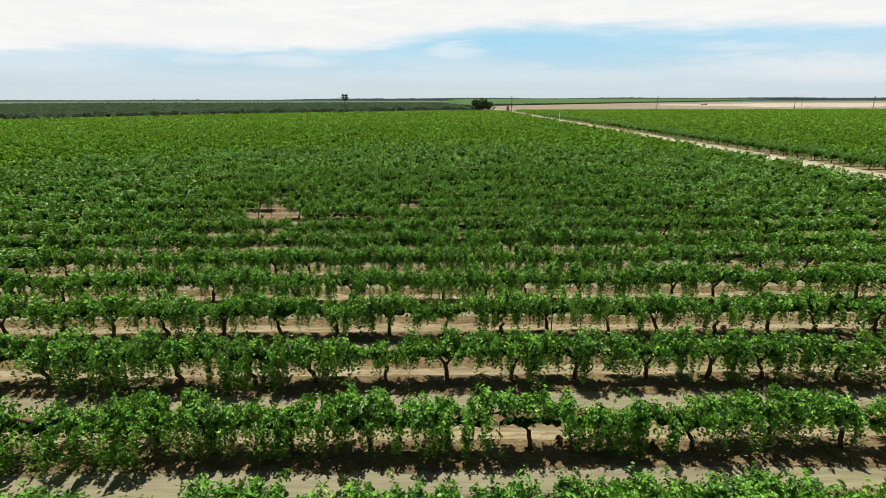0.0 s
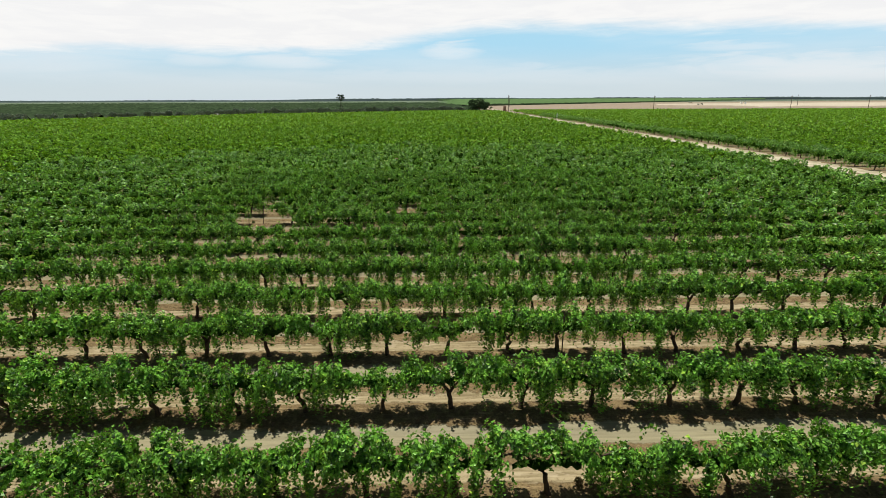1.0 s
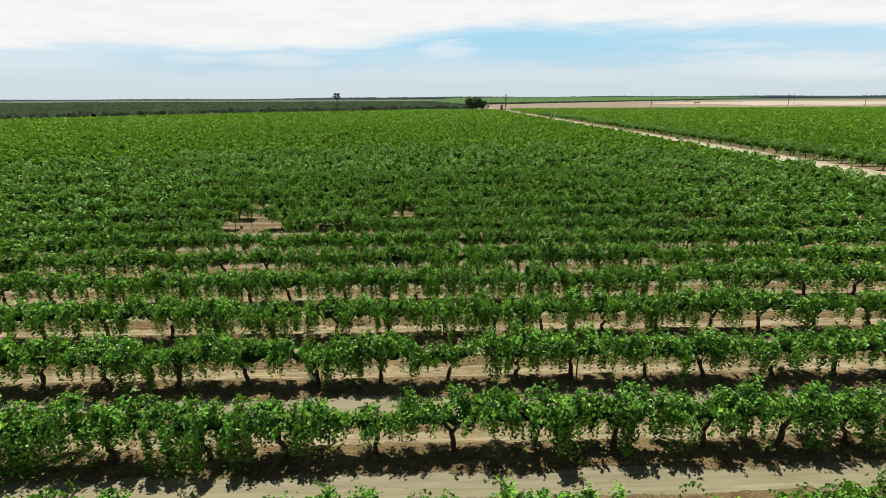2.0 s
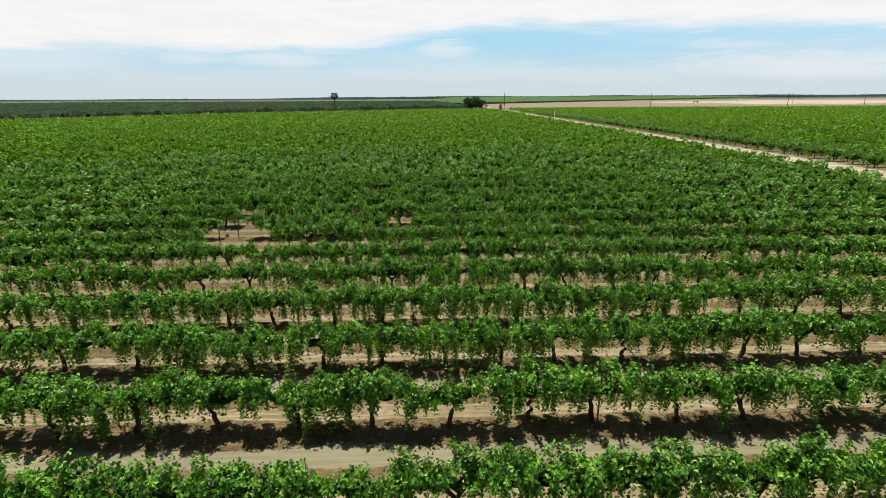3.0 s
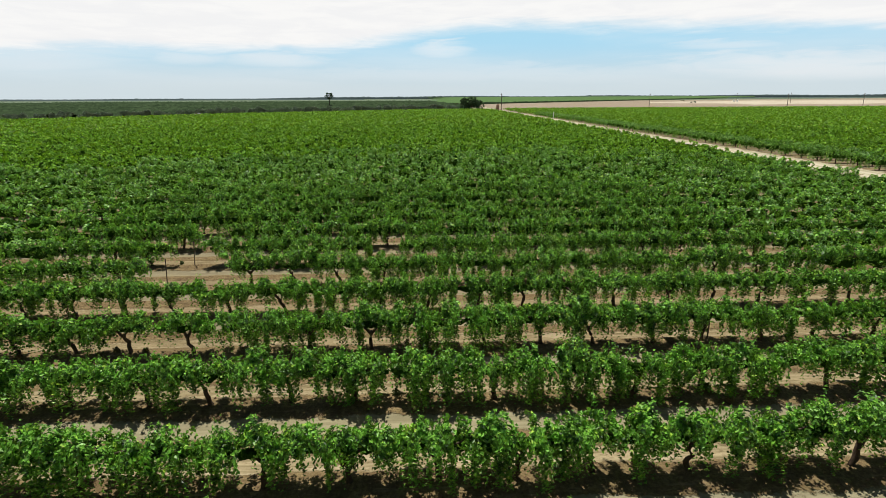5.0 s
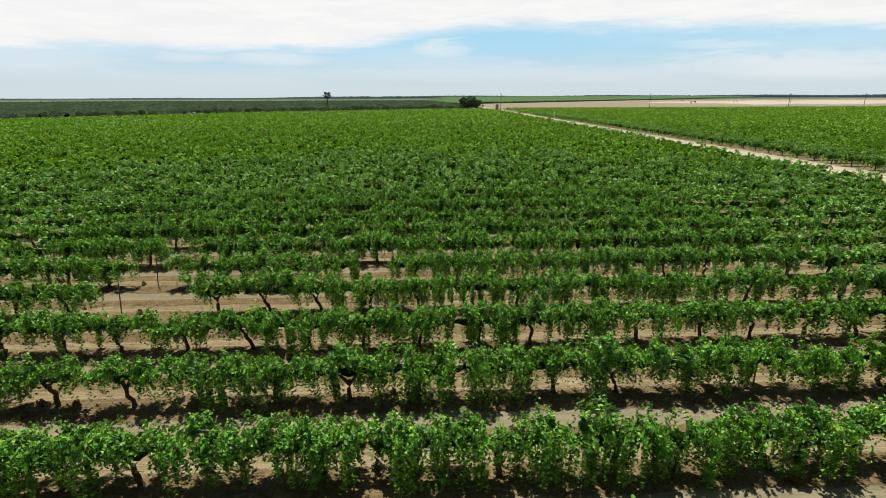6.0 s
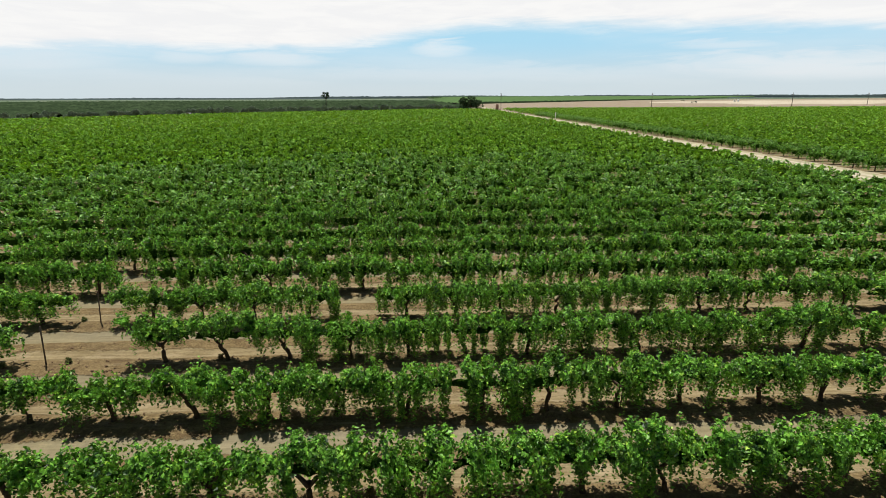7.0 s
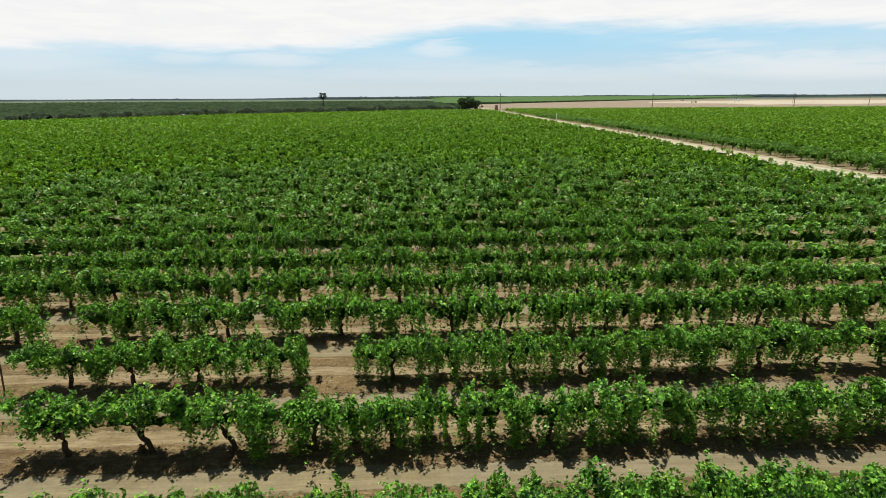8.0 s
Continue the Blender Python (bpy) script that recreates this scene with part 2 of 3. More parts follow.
def road_material():
    m, g, out = material("road_dirt")
    pos = g.add("ShaderNodeNewGeometry").outputs["Position"]
    stretched = g.mapping(pos, (1.0, 0.12, 1.0))
    n, fine = g.noise(stretched, 1.6, 5.0, 0.6), g.noise(pos, 9.0, 5.0, 0.7)
    sep = g.add("ShaderNodeSeparateXYZ")
    g.wire(pos, sep.inputs[0])
    run = g.math("SUBTRACT", sep.outputs[0], g.math("ADD", g.math("MULTIPLY", sep.outputs[1], 0.004), 50.05))   # across the road
    rut = g.math("MAXIMUM", g.smooth(g.math("ABSOLUTE", g.math("SUBTRACT", run, 6.0)), 0.25, 0.7, 1.0, 0.0), g.smooth(g.math("ABSOLUTE", g.math("SUBTRACT", run, 8.0)), 0.25, 0.7, 1.0, 0.0))
    col = g.mix(g.smooth(n, 0.3, 0.7), (0.29, 0.252, 0.155), (0.50, 0.452, 0.31))
    col = g.mix(g.math("MULTIPLY", rut, 0.75), col, (0.54, 0.495, 0.36))
    col = g.mix(g.math("MULTIPLY", g.smooth(fine, 0.55, 0.7), 0.4), col, (0.20, 0.155, 0.095))
    principled(g, out, col, 0.95, g.bump(fine, 0.5, 0.03), 0.2)
    return m


def canopy_material(name, a, b, scale):
    m, g, out = material(name)
    pos = g.add("ShaderNodeNewGeometry").outputs["Position"]
    n, fine = g.noise(pos, scale, 4.0, 0.6), g.noise(pos, scale * 9, 5.0, 0.7)
    col = g.mix(g.smooth(g.math("ADD", g.math("MULTIPLY", n, 0.5), g.math("MULTIPLY", fine, 0.5), clamp=True), 0.28, 0.72), a, b)
    principled(g, out, col, 1.0, g.bump(fine, 1.0, 0.6), 0.0)
    return m


SOIL, ROAD = ground_material(), road_material()
# shade between close trees put into the canopy's dark tones
ORCHARD = canopy_material("orchard_canopy", (0.014, 0.026, 0.013), (0.060, 0.092, 0.045), 0.05)
# dark fill for canopy cores, the shade behind the leaves put into its colour
INNER_SHADE = canopy_material("inner_shade", (0.017, 0.054, 0.008), (0.078, 0.175, 0.020), 0.9)
FARM_GREEN = canopy_material("far_vines", (0.075, 0.135, 0.052), (0.115, 0.195, 0.075), 0.03)
# distance haze put into the woods' colour as a bluish grey
FAR_WOODS = canopy_material("far_woods", (0.07, 0.095, 0.095), (0.10, 0.13, 0.13), 0.01)
PALE_SAND = canopy_material("pale_sand", (0.40, 0.35, 0.26), (0.60, 0.54, 0.42), 0.02)

# ---------------------------------------------------------------- mesh helpers


def mesh(name, verts, faces, mat, smooth=False):
    """A mesh from arrays: verts (n, 3), faces (m, 3) or (m, 4)."""
    verts, faces = np.asarray(verts, np.float32), np.asarray(faces, np.int32)
    me = bpy.data.meshes.new(name)
    k = faces.shape[1]
    me.vertices.add(len(verts))
    me.vertices.foreach_set("co", verts.ravel())
    me.loops.add(faces.size)
    me.loops.foreach_set("vertex_index", faces.ravel())
    me.polygons.add(len(faces))
    me.polygons.foreach_set("loop_start", np.arange(0, faces.size, k, dtype=np.int32))
    me.polygons.foreach_set("use_smooth", np.full(len(faces), smooth))
    me.materials.append(mat)
    me.update(calc_edges=True)
    return me


def part(name, me, parent, label=""):
    ob = new(name, me)
    ob.parent = parent
    return tagged(ob, label)


def unit(v):
    return v / np.maximum(np.linalg.norm(v, axis=-1, keepdims=True), 1e-6)


def leaves(points, normals, sizes, rng, droop=0.9):
    """Folded kite-shaped leaves at points, facing along normals, tips hanging. Returns verts and triangles."""
    n = len(points)
    normals = unit(normals)
    down = np.array([0.0, 0.0, -1.0]) * droop + rng.normal(0, 0.55, (n, 3))
    u = unit(down - normals * np.sum(down * normals, axis=1, keepdims=True))
    v = np.cross(normals, u)
    s = sizes[:, None]
    fold = rng.uniform(0.02, 0.30, (n, 1))
    wide = rng.uniform(0.28, 0.46, (n, 1))
    slip = rng.uniform(-0.18, 0.12, (n, 1))
    base = points - 0.46 * s * u - 0.06 * s * normals
    tip = points + 0.62 * s * u - 0.16 * s * normals
    left = points + slip * s * u - wide * s * v + fold * s * normals
    right = points - 0.5 * slip * s * u + wide * s * v + fold * s * normals
    verts = np.stack([base, right, tip, left], axis=1).reshape(-1, 3)
    i = 4 * np.arange(n)[:, None]
    tris = np.concatenate([i + [0, 1, 2], i + [0, 2, 3]], axis=1).reshape(-1, 3)
    return verts, tris


def blades(points, normals, sizes, rng):
    """Single drooping leaf blades for rows seen from afar. Returns verts and triangles."""
    n = len(points)
    normals = unit(normals)
    down = np.array([0.0, 0.0, -0.6]) + rng.normal(0, 0.7, (n, 3))
    u = unit(down - normals * np.sum(down * normals, axis=1, keepdims=True))
    v = np.cross(normals, u)
    s = sizes[:, None]
    wide = rng.uniform(0.26, 0.42, (n, 1))
    verts = np.stack([points - 0.42 * s * u - wide * s * v, points - 0.36 * s * u + wide * s * v, points + 0.66 * s * u - 0.12 * s * normals], axis=1)
    return verts.reshape(-1, 3), np.arange(3 * n).reshape(-1, 3)


def tube(points, radii, sides=6, rough=0.0, rng=None):
    """A closed tapering tube along points."""
    points, rings = [Vector(p) for p in points], []
    for i, (p, r) in enumerate(zip(points, radii)):
        d = (points[min(i + 1, len(points) - 1)] - points[max(i - 1, 0)]).normalized()
        a = d.orthogonal().normalized() if abs(d.z) < 0.9 else Vector((1, 0, 0)).cross(d).normalized()
        b = d.cross(a)
        for k in range(sides):
            t = 2 * math.pi * k / sides
            q = r * (1 + (rng.uniform(-rough, rough) if rng is not None else 0.0))
            rings.append(p + (math.cos(t) * a + math.sin(t) * b) * q)
    n, faces = len(points), []
    for i in range(n - 1):
        for k in range(sides):
            a, b = i * sides + k, i * sides + (k + 1) % sides
            faces += [(a, b, b + sides), (a, b + sides, a + sides)]
    for k in range(1, sides - 1):
        faces.append((0, k + 1, k))
        faces.append(((n - 1) * sides, (n - 1) * sides + k, (n - 1) * sides + k + 1))
    return [tuple(v) for v in rings], faces


def boxes(items):
    """Joined boxes with chamfered upright edges: (x0, y0, z0, x1, y1, z1)."""
    verts, faces = [], []
    for x0, y0, z0, x1, y1, z1 in items:
        c = 0.12 * min(x1 - x0, y1 - y0)
        ring = [(x0 + c, y0), (x1 - c, y0), (x1, y0 + c), (x1, y1 - c), (x1 - c, y1), (x0 + c, y1), (x0, y1 - c), (x0, y0 + c)]
        b = len(verts)
        verts += [(x, y, z0) for x, y in ring] + [(x, y, z1) for x, y in ring]
        for k in range(8):
            a, d = b + k, b + (k + 1) % 8
            faces += [(a, d, d + 8), (a, d + 8, a + 8)]
        for k in range(1, 7):
            faces += [(b, b + k + 1, b + k), (b + 8, b + 8 + k, b + 9 + k)]
    return verts, faces


def joined(lists):
    verts, faces, base = [], [], 0
    for v, f in lists:
        verts.append(np.asarray(v, np.float32))
        faces.append(np.asarray(f, np.int32) + base)
        base += len(v)
    return np.concatenate(verts), np.concatenate(faces)


# ---------------------------------------------------------------- the plan
BLOCK_END, EAST_END = 392.0, 412.0                                             # far end of both vine blocks
LIMIT = [(58.0, 400.0), (10.0, 396.0), (-106.0, 322.0), (-188.0, 236.0), (-460.0, -70.0)]   # slanting far edge of the block


def road_edge(y):
    """Where the block ends along the dirt road, as x."""
    return 50.4 + 0.004 * (y - 88.0)


def limit_y(x):
    """Where the block ends at x."""
    xs, ys = [p[0] for p in LIMIT][::-1], [p[1] for p in LIMIT][::-1]
    return np.interp(x, xs, ys)


def furrows(x, y):
    """Height of the worked soil: berms under the vines, furrows either side."""
    u = (y - ROW0) / ROW + 0.014 * np.sin(0.37 * x + 1.9 * np.round((y - ROW0) / ROW)) + 0.008 * np.sin(1.1 * x)
    u = u - np.round(u)
    return 0.10 * np.exp(-(u / 0.13) ** 2) - 0.10 * np.exp(-((u + 0.325) / 0.095) ** 2) - 0.08 * np.exp(-((u - 0.235) / 0.075) ** 2) + 0.03 * np.exp(-((np.abs(u) - 0.5) / 0.08) ** 2)


BERM = 0.08      # height of the berm that the vines stand on


def build_ground():
    fine_y = np.arange(8.0, 62.0, 0.2287)
    mid_y = np.arange(62.0, 120.0, 0.9)
    far_y = 120.0 * 1.13 ** np.arange(0, 32)
    back_y = 8.0 - 0.5 * 1.35 ** np.arange(0, 31)
    ys = np.concatenate([back_y[::-1], fine_y, mid_y, far_y[far_y < 4900]])
    fine_x = np.arange(-34.0, 34.1, 0.8)
    out = 34.0 + 0.6 * 1.22 ** np.arange(1, 46)
    out = out[out < 4900]
    xs = np.concatenate([-out[::-1], fine_x, out])
    X, Y = np.meshgrid(xs, ys)
    rng = np.random.default_rng(3)
    fade = np.clip((118.0 - Y) / 40.0, 0, 1) * np.clip((Y + 30) / 20.0, 0, 1) * np.clip((200 - np.abs(X)) / 60, 0, 1)
    fine = (np.abs(X) < 36) & (Y > 8) & (Y < 62)
    Z = furrows(X, Y) * fade * np.where(X < 56, 1, 0) + np.where(fine, rng.normal(0, 0.013, X.shape), 0.0)
    nx, ny = len(xs), len(ys)
    i = np.arange(ny - 1)[:, None] * nx + np.arange(nx - 1)[None, :]
    faces = np.stack([i, i + 1, i + nx + 1, i + nx], axis=-1).reshape(-1, 4)
    ob = new("ground", mesh("ground", np.stack([X, Y, Z], -1).reshape(-1, 3), faces, SOIL, True))
    tagged(ob, "bare brown soil worked into furrows between vine rows", "ground", kind="structure")


def build_road():
    rng = np.random.default_rng(4)
    ys = np.concatenate([np.arange(-60.0, 260.0, 1.0), np.arange(260.0, 700.0, 5.0)])
    us = np.linspace(3.4, 10.8, 19)
    prof = 0.06 - 0.035 * np.exp(-((us - 6.0) / 0.5) ** 2) - 0.035 * np.exp(-((us - 8.0) / 0.5) ** 2) - 0.07 * (np.abs(us - 7.1) > 3.5)
    Y, U = np.meshgrid(ys, us, indexing="ij")
    ragged = np.where((U < 3.9) | (U > 10.3), rng.normal(0, 0.25, Y.shape), 0)
    X = road_edge(Y) + U + ragged
    Z = np.broadcast_to(prof, Y.shape) + rng.normal(0, 0.008, Y.shape)
    nx, ny = len(us), len(ys)
    i = np.arange(ny - 1)[:, None] * nx + np.arange(nx - 1)[None, :]
    faces = np.stack([i, i + 1, i + nx + 1, i + nx], axis=-1).reshape(-1, 4)
    ob = new("road", mesh("road", np.stack([X, Y, Z], -1).reshape(-1, 3), faces, ROAD, True))
    tagged(ob, "pale rutted dirt farm road between two vine blocks", "dirt road", kind="structure")


build_ground()
build_road()

# ---------------------------------------------------------------- vines


def shoots(centres, count, per, size, rng, vigour=1.0, hang=1.0, wire=1.24, clumps=14, loose=0.05, lift=0.0, droop=1.0, body=0.55, spread=0.74):
    """Leaf points of sprawling vines at centres (v, 3): clumps of canes leave the wire all along it, arch out to both sides and hang at their ends."""
    v = len(centres)
    vigour = np.broadcast_to(np.asarray(vigour, float), (v,))[:, None]
    hang = np.broadcast_to(np.asarray(hang, float), (v,))[:, None]
    droop = np.broadcast_to(np.asarray(droop, float), (v,))[:, None]
    many, shape, who = (v, clumps), (v, count, 1), np.arange(v)[:, None]
    # each clump of canes has a way of its own
    place = (np.arange(clumps)[None] + rng.uniform(0.1, 0.9, many)) / clumps * 2 - 1
    clump_x = place * 1.34 * np.clip(vigour, 0.78, 1.0)
    clump_side = np.where(rng.random(many) < 0.5, -1.0, 1.0)
    clump_heading = rng.normal(0, 0.50, many)
    clump_steep = rng.normal(66, 14, many)
    clump_bend = rng.uniform(2.1, 4.0, many)
    clump_long = rng.uniform(0.88, 1.58, many) * vigour * droop
    clump_rise = rng.normal(0, 0.15, many)
    zones = 5                                                     # stretches whose canes trail together towards the soil
    trails = (rng.random((v, zones)) < 0.17 * hang)[:, np.arange(clumps) * zones // clumps]
    clump_long = np.where(trails, clump_long + rng.uniform(0.25, 0.80, many), clump_long)
    strand = rng.random(many) < 0.07 * hang                        # lone strands that hang to the ground
    clump_long = np.where(strand, clump_long + rng.uniform(0.6, 1.2, many), clump_long)
    trails = trails | strand
    share = np.cumsum(clump_long, axis=1)
    pick = (rng.random((v, count, 1)) > (share / share[:, -1:])[:, None, :]).sum(axis=2)

    def own(a):
        return a[who, pick][..., None]

    x0 = own(clump_x) + rng.normal(0, 1, shape) * np.where(own(strand), 0.04, np.where(own(trails), 0.06, 0.08))
    side = own(clump_side) * np.where(rng.random(shape) < 0.12, -1.0, 1.0)
    heading = own(clump_heading) + rng.normal(0, 1, shape) * np.where(own(strand), 0.08, np.where(own(trails), 0.16, 0.21))
    steep = np.radians(np.clip(own(clump_steep) + rng.normal(0, 11, shape), 10, 88))
    bend = own(clump_bend) * rng.uniform(0.8, 1.25, shape)
    length = np.minimum(own(clump_long) * rng.uniform(0.70, 1.08, shape), 2.5)
    upright = rng.random(shape) < 0.08
    steep, bend = np.where(upright, radians(80), steep), np.where(upright, 0.7, bend)
    length = np.where(upright, rng.uniform(0.40, 0.78, shape), length)
    step = length / per
    s = (np.arange(per) + 0.5)[None, None, :] / per
    angle = np.maximum(steep - bend * length * s, radians(-86))
    out = np.cumsum(np.cos(angle), axis=2) * step
    up = np.cumsum(np.sin(angle), axis=2) * step
    swell = rng.normal(0, 0.11, (v, 1, 1))
    x = x0 + np.sin(heading) * out
    tuck = rng.uniform(0.0, 0.75, shape) * np.clip((length * s - 0.65) / 0.7, 0, 1)          # hanging ends swing in under the crest
    y = side * np.cos(heading) * out * np.where(own(trails), max(0.92, spread), spread) * (1 - np.where(own(trails), 0.4, 1.0) * tuck) + rng.normal(0, 0.08, shape)
    z = wire + swell + own(clump_rise) + rng.normal(0, 0.04, shape) + up
    p = np.stack(np.broadcast_arrays(x, y, z), -1)
    p = p + rng.normal(0, 1, p.shape) * loose * np.where(own(trails), 0.65, 1.0)[..., None]
    # leaves turn outwards from the middle of their clump
    bow = np.stack(np.broadcast_arrays(own(clump_x) + np.sin(own(clump_heading)) * 0.3, own(clump_side) * 0.22, wire + 0 * own(clump_x)), -1)
    nrm = np.stack(np.broadcast_arrays(0 * heading, side * 0.3, lift + 0.30 + 0.35 * np.sin(angle)), -1) + (p - bow) * body * 2.6
    nrm = nrm + rng.normal(0, 0.52, (v, count, 1, 3)) + rng.normal(0, 0.34, p.shape)          # a cane's leaves turn the same way
    clear = (p[..., 2] > rng.uniform(0.08, 0.20, p.shape[:-1])).reshape(-1)          # canes end at the soil
    p = p + centres[:, None, None, :]
    sizes = size * rng.uniform(0.62, 1.25, p.shape[:-1]) * (1.08 - 0.22 * s)
    return p.reshape(-1, 3)[clear], nrm.reshape(-1, 3)[clear], sizes.reshape(-1)[clear]


def row_y(n):
    return ROW0 + ROW * n


def row_phase(n):
    return 0.15 - 0.06 * min(n, 10)


# stretches of rows where vines have died: row, from x, to x
GAPS = [(6, -16.3, -11.1), (7, -15.6, -12.9), (7, -3.9, -1.5), (8, -15.6, -12.6)]
NEAR_ROWS, NEAR_X = range(-2, 13), 22.5
# how far the shoots hang, vine by vine from the seventh west of the middle: 0 short to 3 down to the soil, 4 sprawling over it, t a thin vine
HABIT = {-2: "111t111111111", -1: "1441212t221t1", 0: "3313" + "1t02" + "11122", 1: "1120" + "11t1" + "11111", 2: "1132" + "2122" + "12211",
         3: "1222" + "1332" + "31221", 4: "1tt2" + "2133" + "11111", 5: "1t00" + "3123" + "1221t", 6: "1000" + "1313" + "22221",
         7: "1000" + "2112" + "31221"}


def vine_places():
    """Every vine as row number, x and y, jittered, without the gaps."""
    rng = np.random.default_rng(11)
    found = []
    for n in range(-6, 113):
        y = row_y(n) + (0.22 if n == -2 else 0.0)
        k0, k1 = -int(max(0.87 * y + 8, 26) / VINE), int(max(0.94 * y + 8, 26) / VINE)
        for k in range(k0, k1 + 1):
            x = row_phase(n) + VINE * k + rng.normal(0, 0.13)
            e = road_edge(y)
            if x > e:
                x = e + 12.1 + VINE * (k - math.ceil((e - row_phase(n)) / VINE)) + rng.normal(0, 0.12)
            if e - 0.7 < x < e or y > (BLOCK_END if x < e else EAST_END) or (x < e and y > limit_y(x)):
                continue
            if any(n == g and a < x < b for g, a, b in GAPS):
                continue
            if rng.random() < 0.0006:
                continue
            found.append((n, x, y + rng.normal(0, 0.05)))
    return found


PLACES = vine_places()
near = [p for p in PLACES if p[0] in NEAR_ROWS and abs(p[1]) < NEAR_X]
rest = np.array([p for p in PLACES if not (p[0] in NEAR_ROWS and abs(p[1]) < NEAR_X)])


def trunk_shapes(rng):
    """One crooked old trunk with its two arms, as three meshes."""
    lean, h = rng.normal(0, 0.15, 2), rng.uniform(0.62, 0.94)
    kink = rng.normal(0, 0.06, (6, 2))
    pts, radii = [], []
    for i in range(6):
        s = i / 5
        pts.append((lean[0] * s + kink[i][0] * s, 0.5 * lean[1] * s + kink[i][1] * s, -0.1 + (h + 0.1) * s))
        radii.append((0.086 - 0.026 * s + (0.03 if i == 0 else 0) + 0.026 * (i == 5)) * rng.uniform(0.88, 1.12))
    trunk = mesh("trunk", *tube(pts, radii, 7, 0.20, rng), BARK, True)
    arms = []
    for side in (-1, 1):
        n, reach, knee = 6, rng.uniform(0.75, 1.1), rng.uniform(0.30, 0.55)
        a = []
        for i in range(n):
            s = i / (n - 1)
            a.append((pts[5][0] + side * reach * s, pts[5][1] * (1 - s) + rng.normal(0, 0.035), h - 0.06 + (1.24 - h) * min(1, s / knee) ** 0.8 + rng.normal(0, 0.03)))
        arms.append(mesh("arm", *tube(a, np.linspace(0.060, 0.018, n) * rng.uniform(0.85, 1.15, n), 5, 0.18, rng), BARK, True))
    return trunk, arms


def shade_roll(rng, vigour, height, deep):
    """An added dark roll for the shade inside a vine's canopy, lumpy along the wire, sagging between the arms."""
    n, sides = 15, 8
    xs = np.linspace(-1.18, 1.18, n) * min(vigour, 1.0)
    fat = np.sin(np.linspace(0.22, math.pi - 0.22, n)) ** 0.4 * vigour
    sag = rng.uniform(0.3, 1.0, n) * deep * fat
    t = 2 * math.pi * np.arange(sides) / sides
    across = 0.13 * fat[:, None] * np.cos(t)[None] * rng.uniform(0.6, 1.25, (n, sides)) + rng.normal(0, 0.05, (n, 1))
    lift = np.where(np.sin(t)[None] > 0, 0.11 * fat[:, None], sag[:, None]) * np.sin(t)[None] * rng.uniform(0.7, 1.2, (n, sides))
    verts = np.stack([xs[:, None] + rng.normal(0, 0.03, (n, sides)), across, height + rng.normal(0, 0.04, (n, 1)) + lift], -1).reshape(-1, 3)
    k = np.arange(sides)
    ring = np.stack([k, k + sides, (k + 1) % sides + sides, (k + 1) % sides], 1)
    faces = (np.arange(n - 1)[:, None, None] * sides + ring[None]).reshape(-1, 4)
    return mesh("inner_shade", verts, faces, INNER_SHADE)


def build_near_vines():
    rng = np.random.default_rng(21)
    shapes = [trunk_shapes(rng) for _ in range(14)]
    for n, x, y in near:
        vine = new("grapevine")
        vine.location = (x, y, BERM)
        run = noise.noise((x * 0.16, n * 1.7, 3.1))
        vigour = float(np.clip(rng.normal(1.0 + 0.12 * run, 0.07), 0.74, 1.18))
        droop, spread = (1.10, 0.74) if n < 8 else (1.52, 0.86)
        wire = 1.08 if n == -1 else 1.20 if n == -2 else 1.24 if n < 8 else 1.31
        hang = float(np.clip((1.9 if n < 8 else 2.6) + 1.5 * run + rng.normal(0, 0.55), 0.4, 3.0))
        k = round((x - row_phase(n)) / VINE) + 6
        if n in HABIT and 0 <= k < len(HABIT[n]):
            code = HABIT[n][k]
            wire -= 0.3 if n == -2 and code == "t" else 0.0
            vigour = min(vigour, 0.8) if code == "t" else max(vigour, 0.92)
            hang = {"t": 0.1, "0": 0.1, "1": 1.0, "2": 2.6, "3": 4.6, "4": 5.5}[code] + rng.uniform(0, 0.2) + (0.4 if n > 3 and code != "0" else 0.0)
            droop = {"t": 0.84, "0": 0.80, "1": 1.0, "2": 1.12, "3": 1.42, "4": 1.65}[code] * (1.1 if n > 4 else 1.0)
            spread = {"2": 0.82, "3": 0.98, "4": 1.6}.get(code, 0.74)
        trunk, arms = shapes[int(rng.integers(len(shapes)))]
        stem = part("trunk", trunk, vine)
        for a in arms:
            part("arm", a, stem)
        fine = abs(x) < (10.0 if n == -2 else 13.6 if n < 3 else 16.0) and n <= 7
        count, per, size = (176, 25, 0.116) if fine else (88, 22, 0.150) if n < 8 else (92, 23, 0.160)
        count = int(count * (0.62 if vigour < 0.85 else 1.2 if spread > 0.9 else 1.0))
        p, nr, sz = shoots(np.zeros((1, 3)), count, per, size, rng, vigour, hang, wire, droop=droop, spread=spread)
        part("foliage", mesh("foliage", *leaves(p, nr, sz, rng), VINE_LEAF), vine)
        part("inner_shade", shade_roll(rng, vigour, wire - 0.12, 0.28 if n < 8 else 0.60), vine, "added dark roll standing for shade inside the canopy")
        words = "leafy green grapevine with shoots trailing to the soil" if hang > 1 else "leafy green grapevine on a low trellis wire"
        if vigour < 0.88:
            words = "thin green grapevine showing its dark crooked trunk"
        tagged(vine, words, "grapevine", "grapevines in rows")


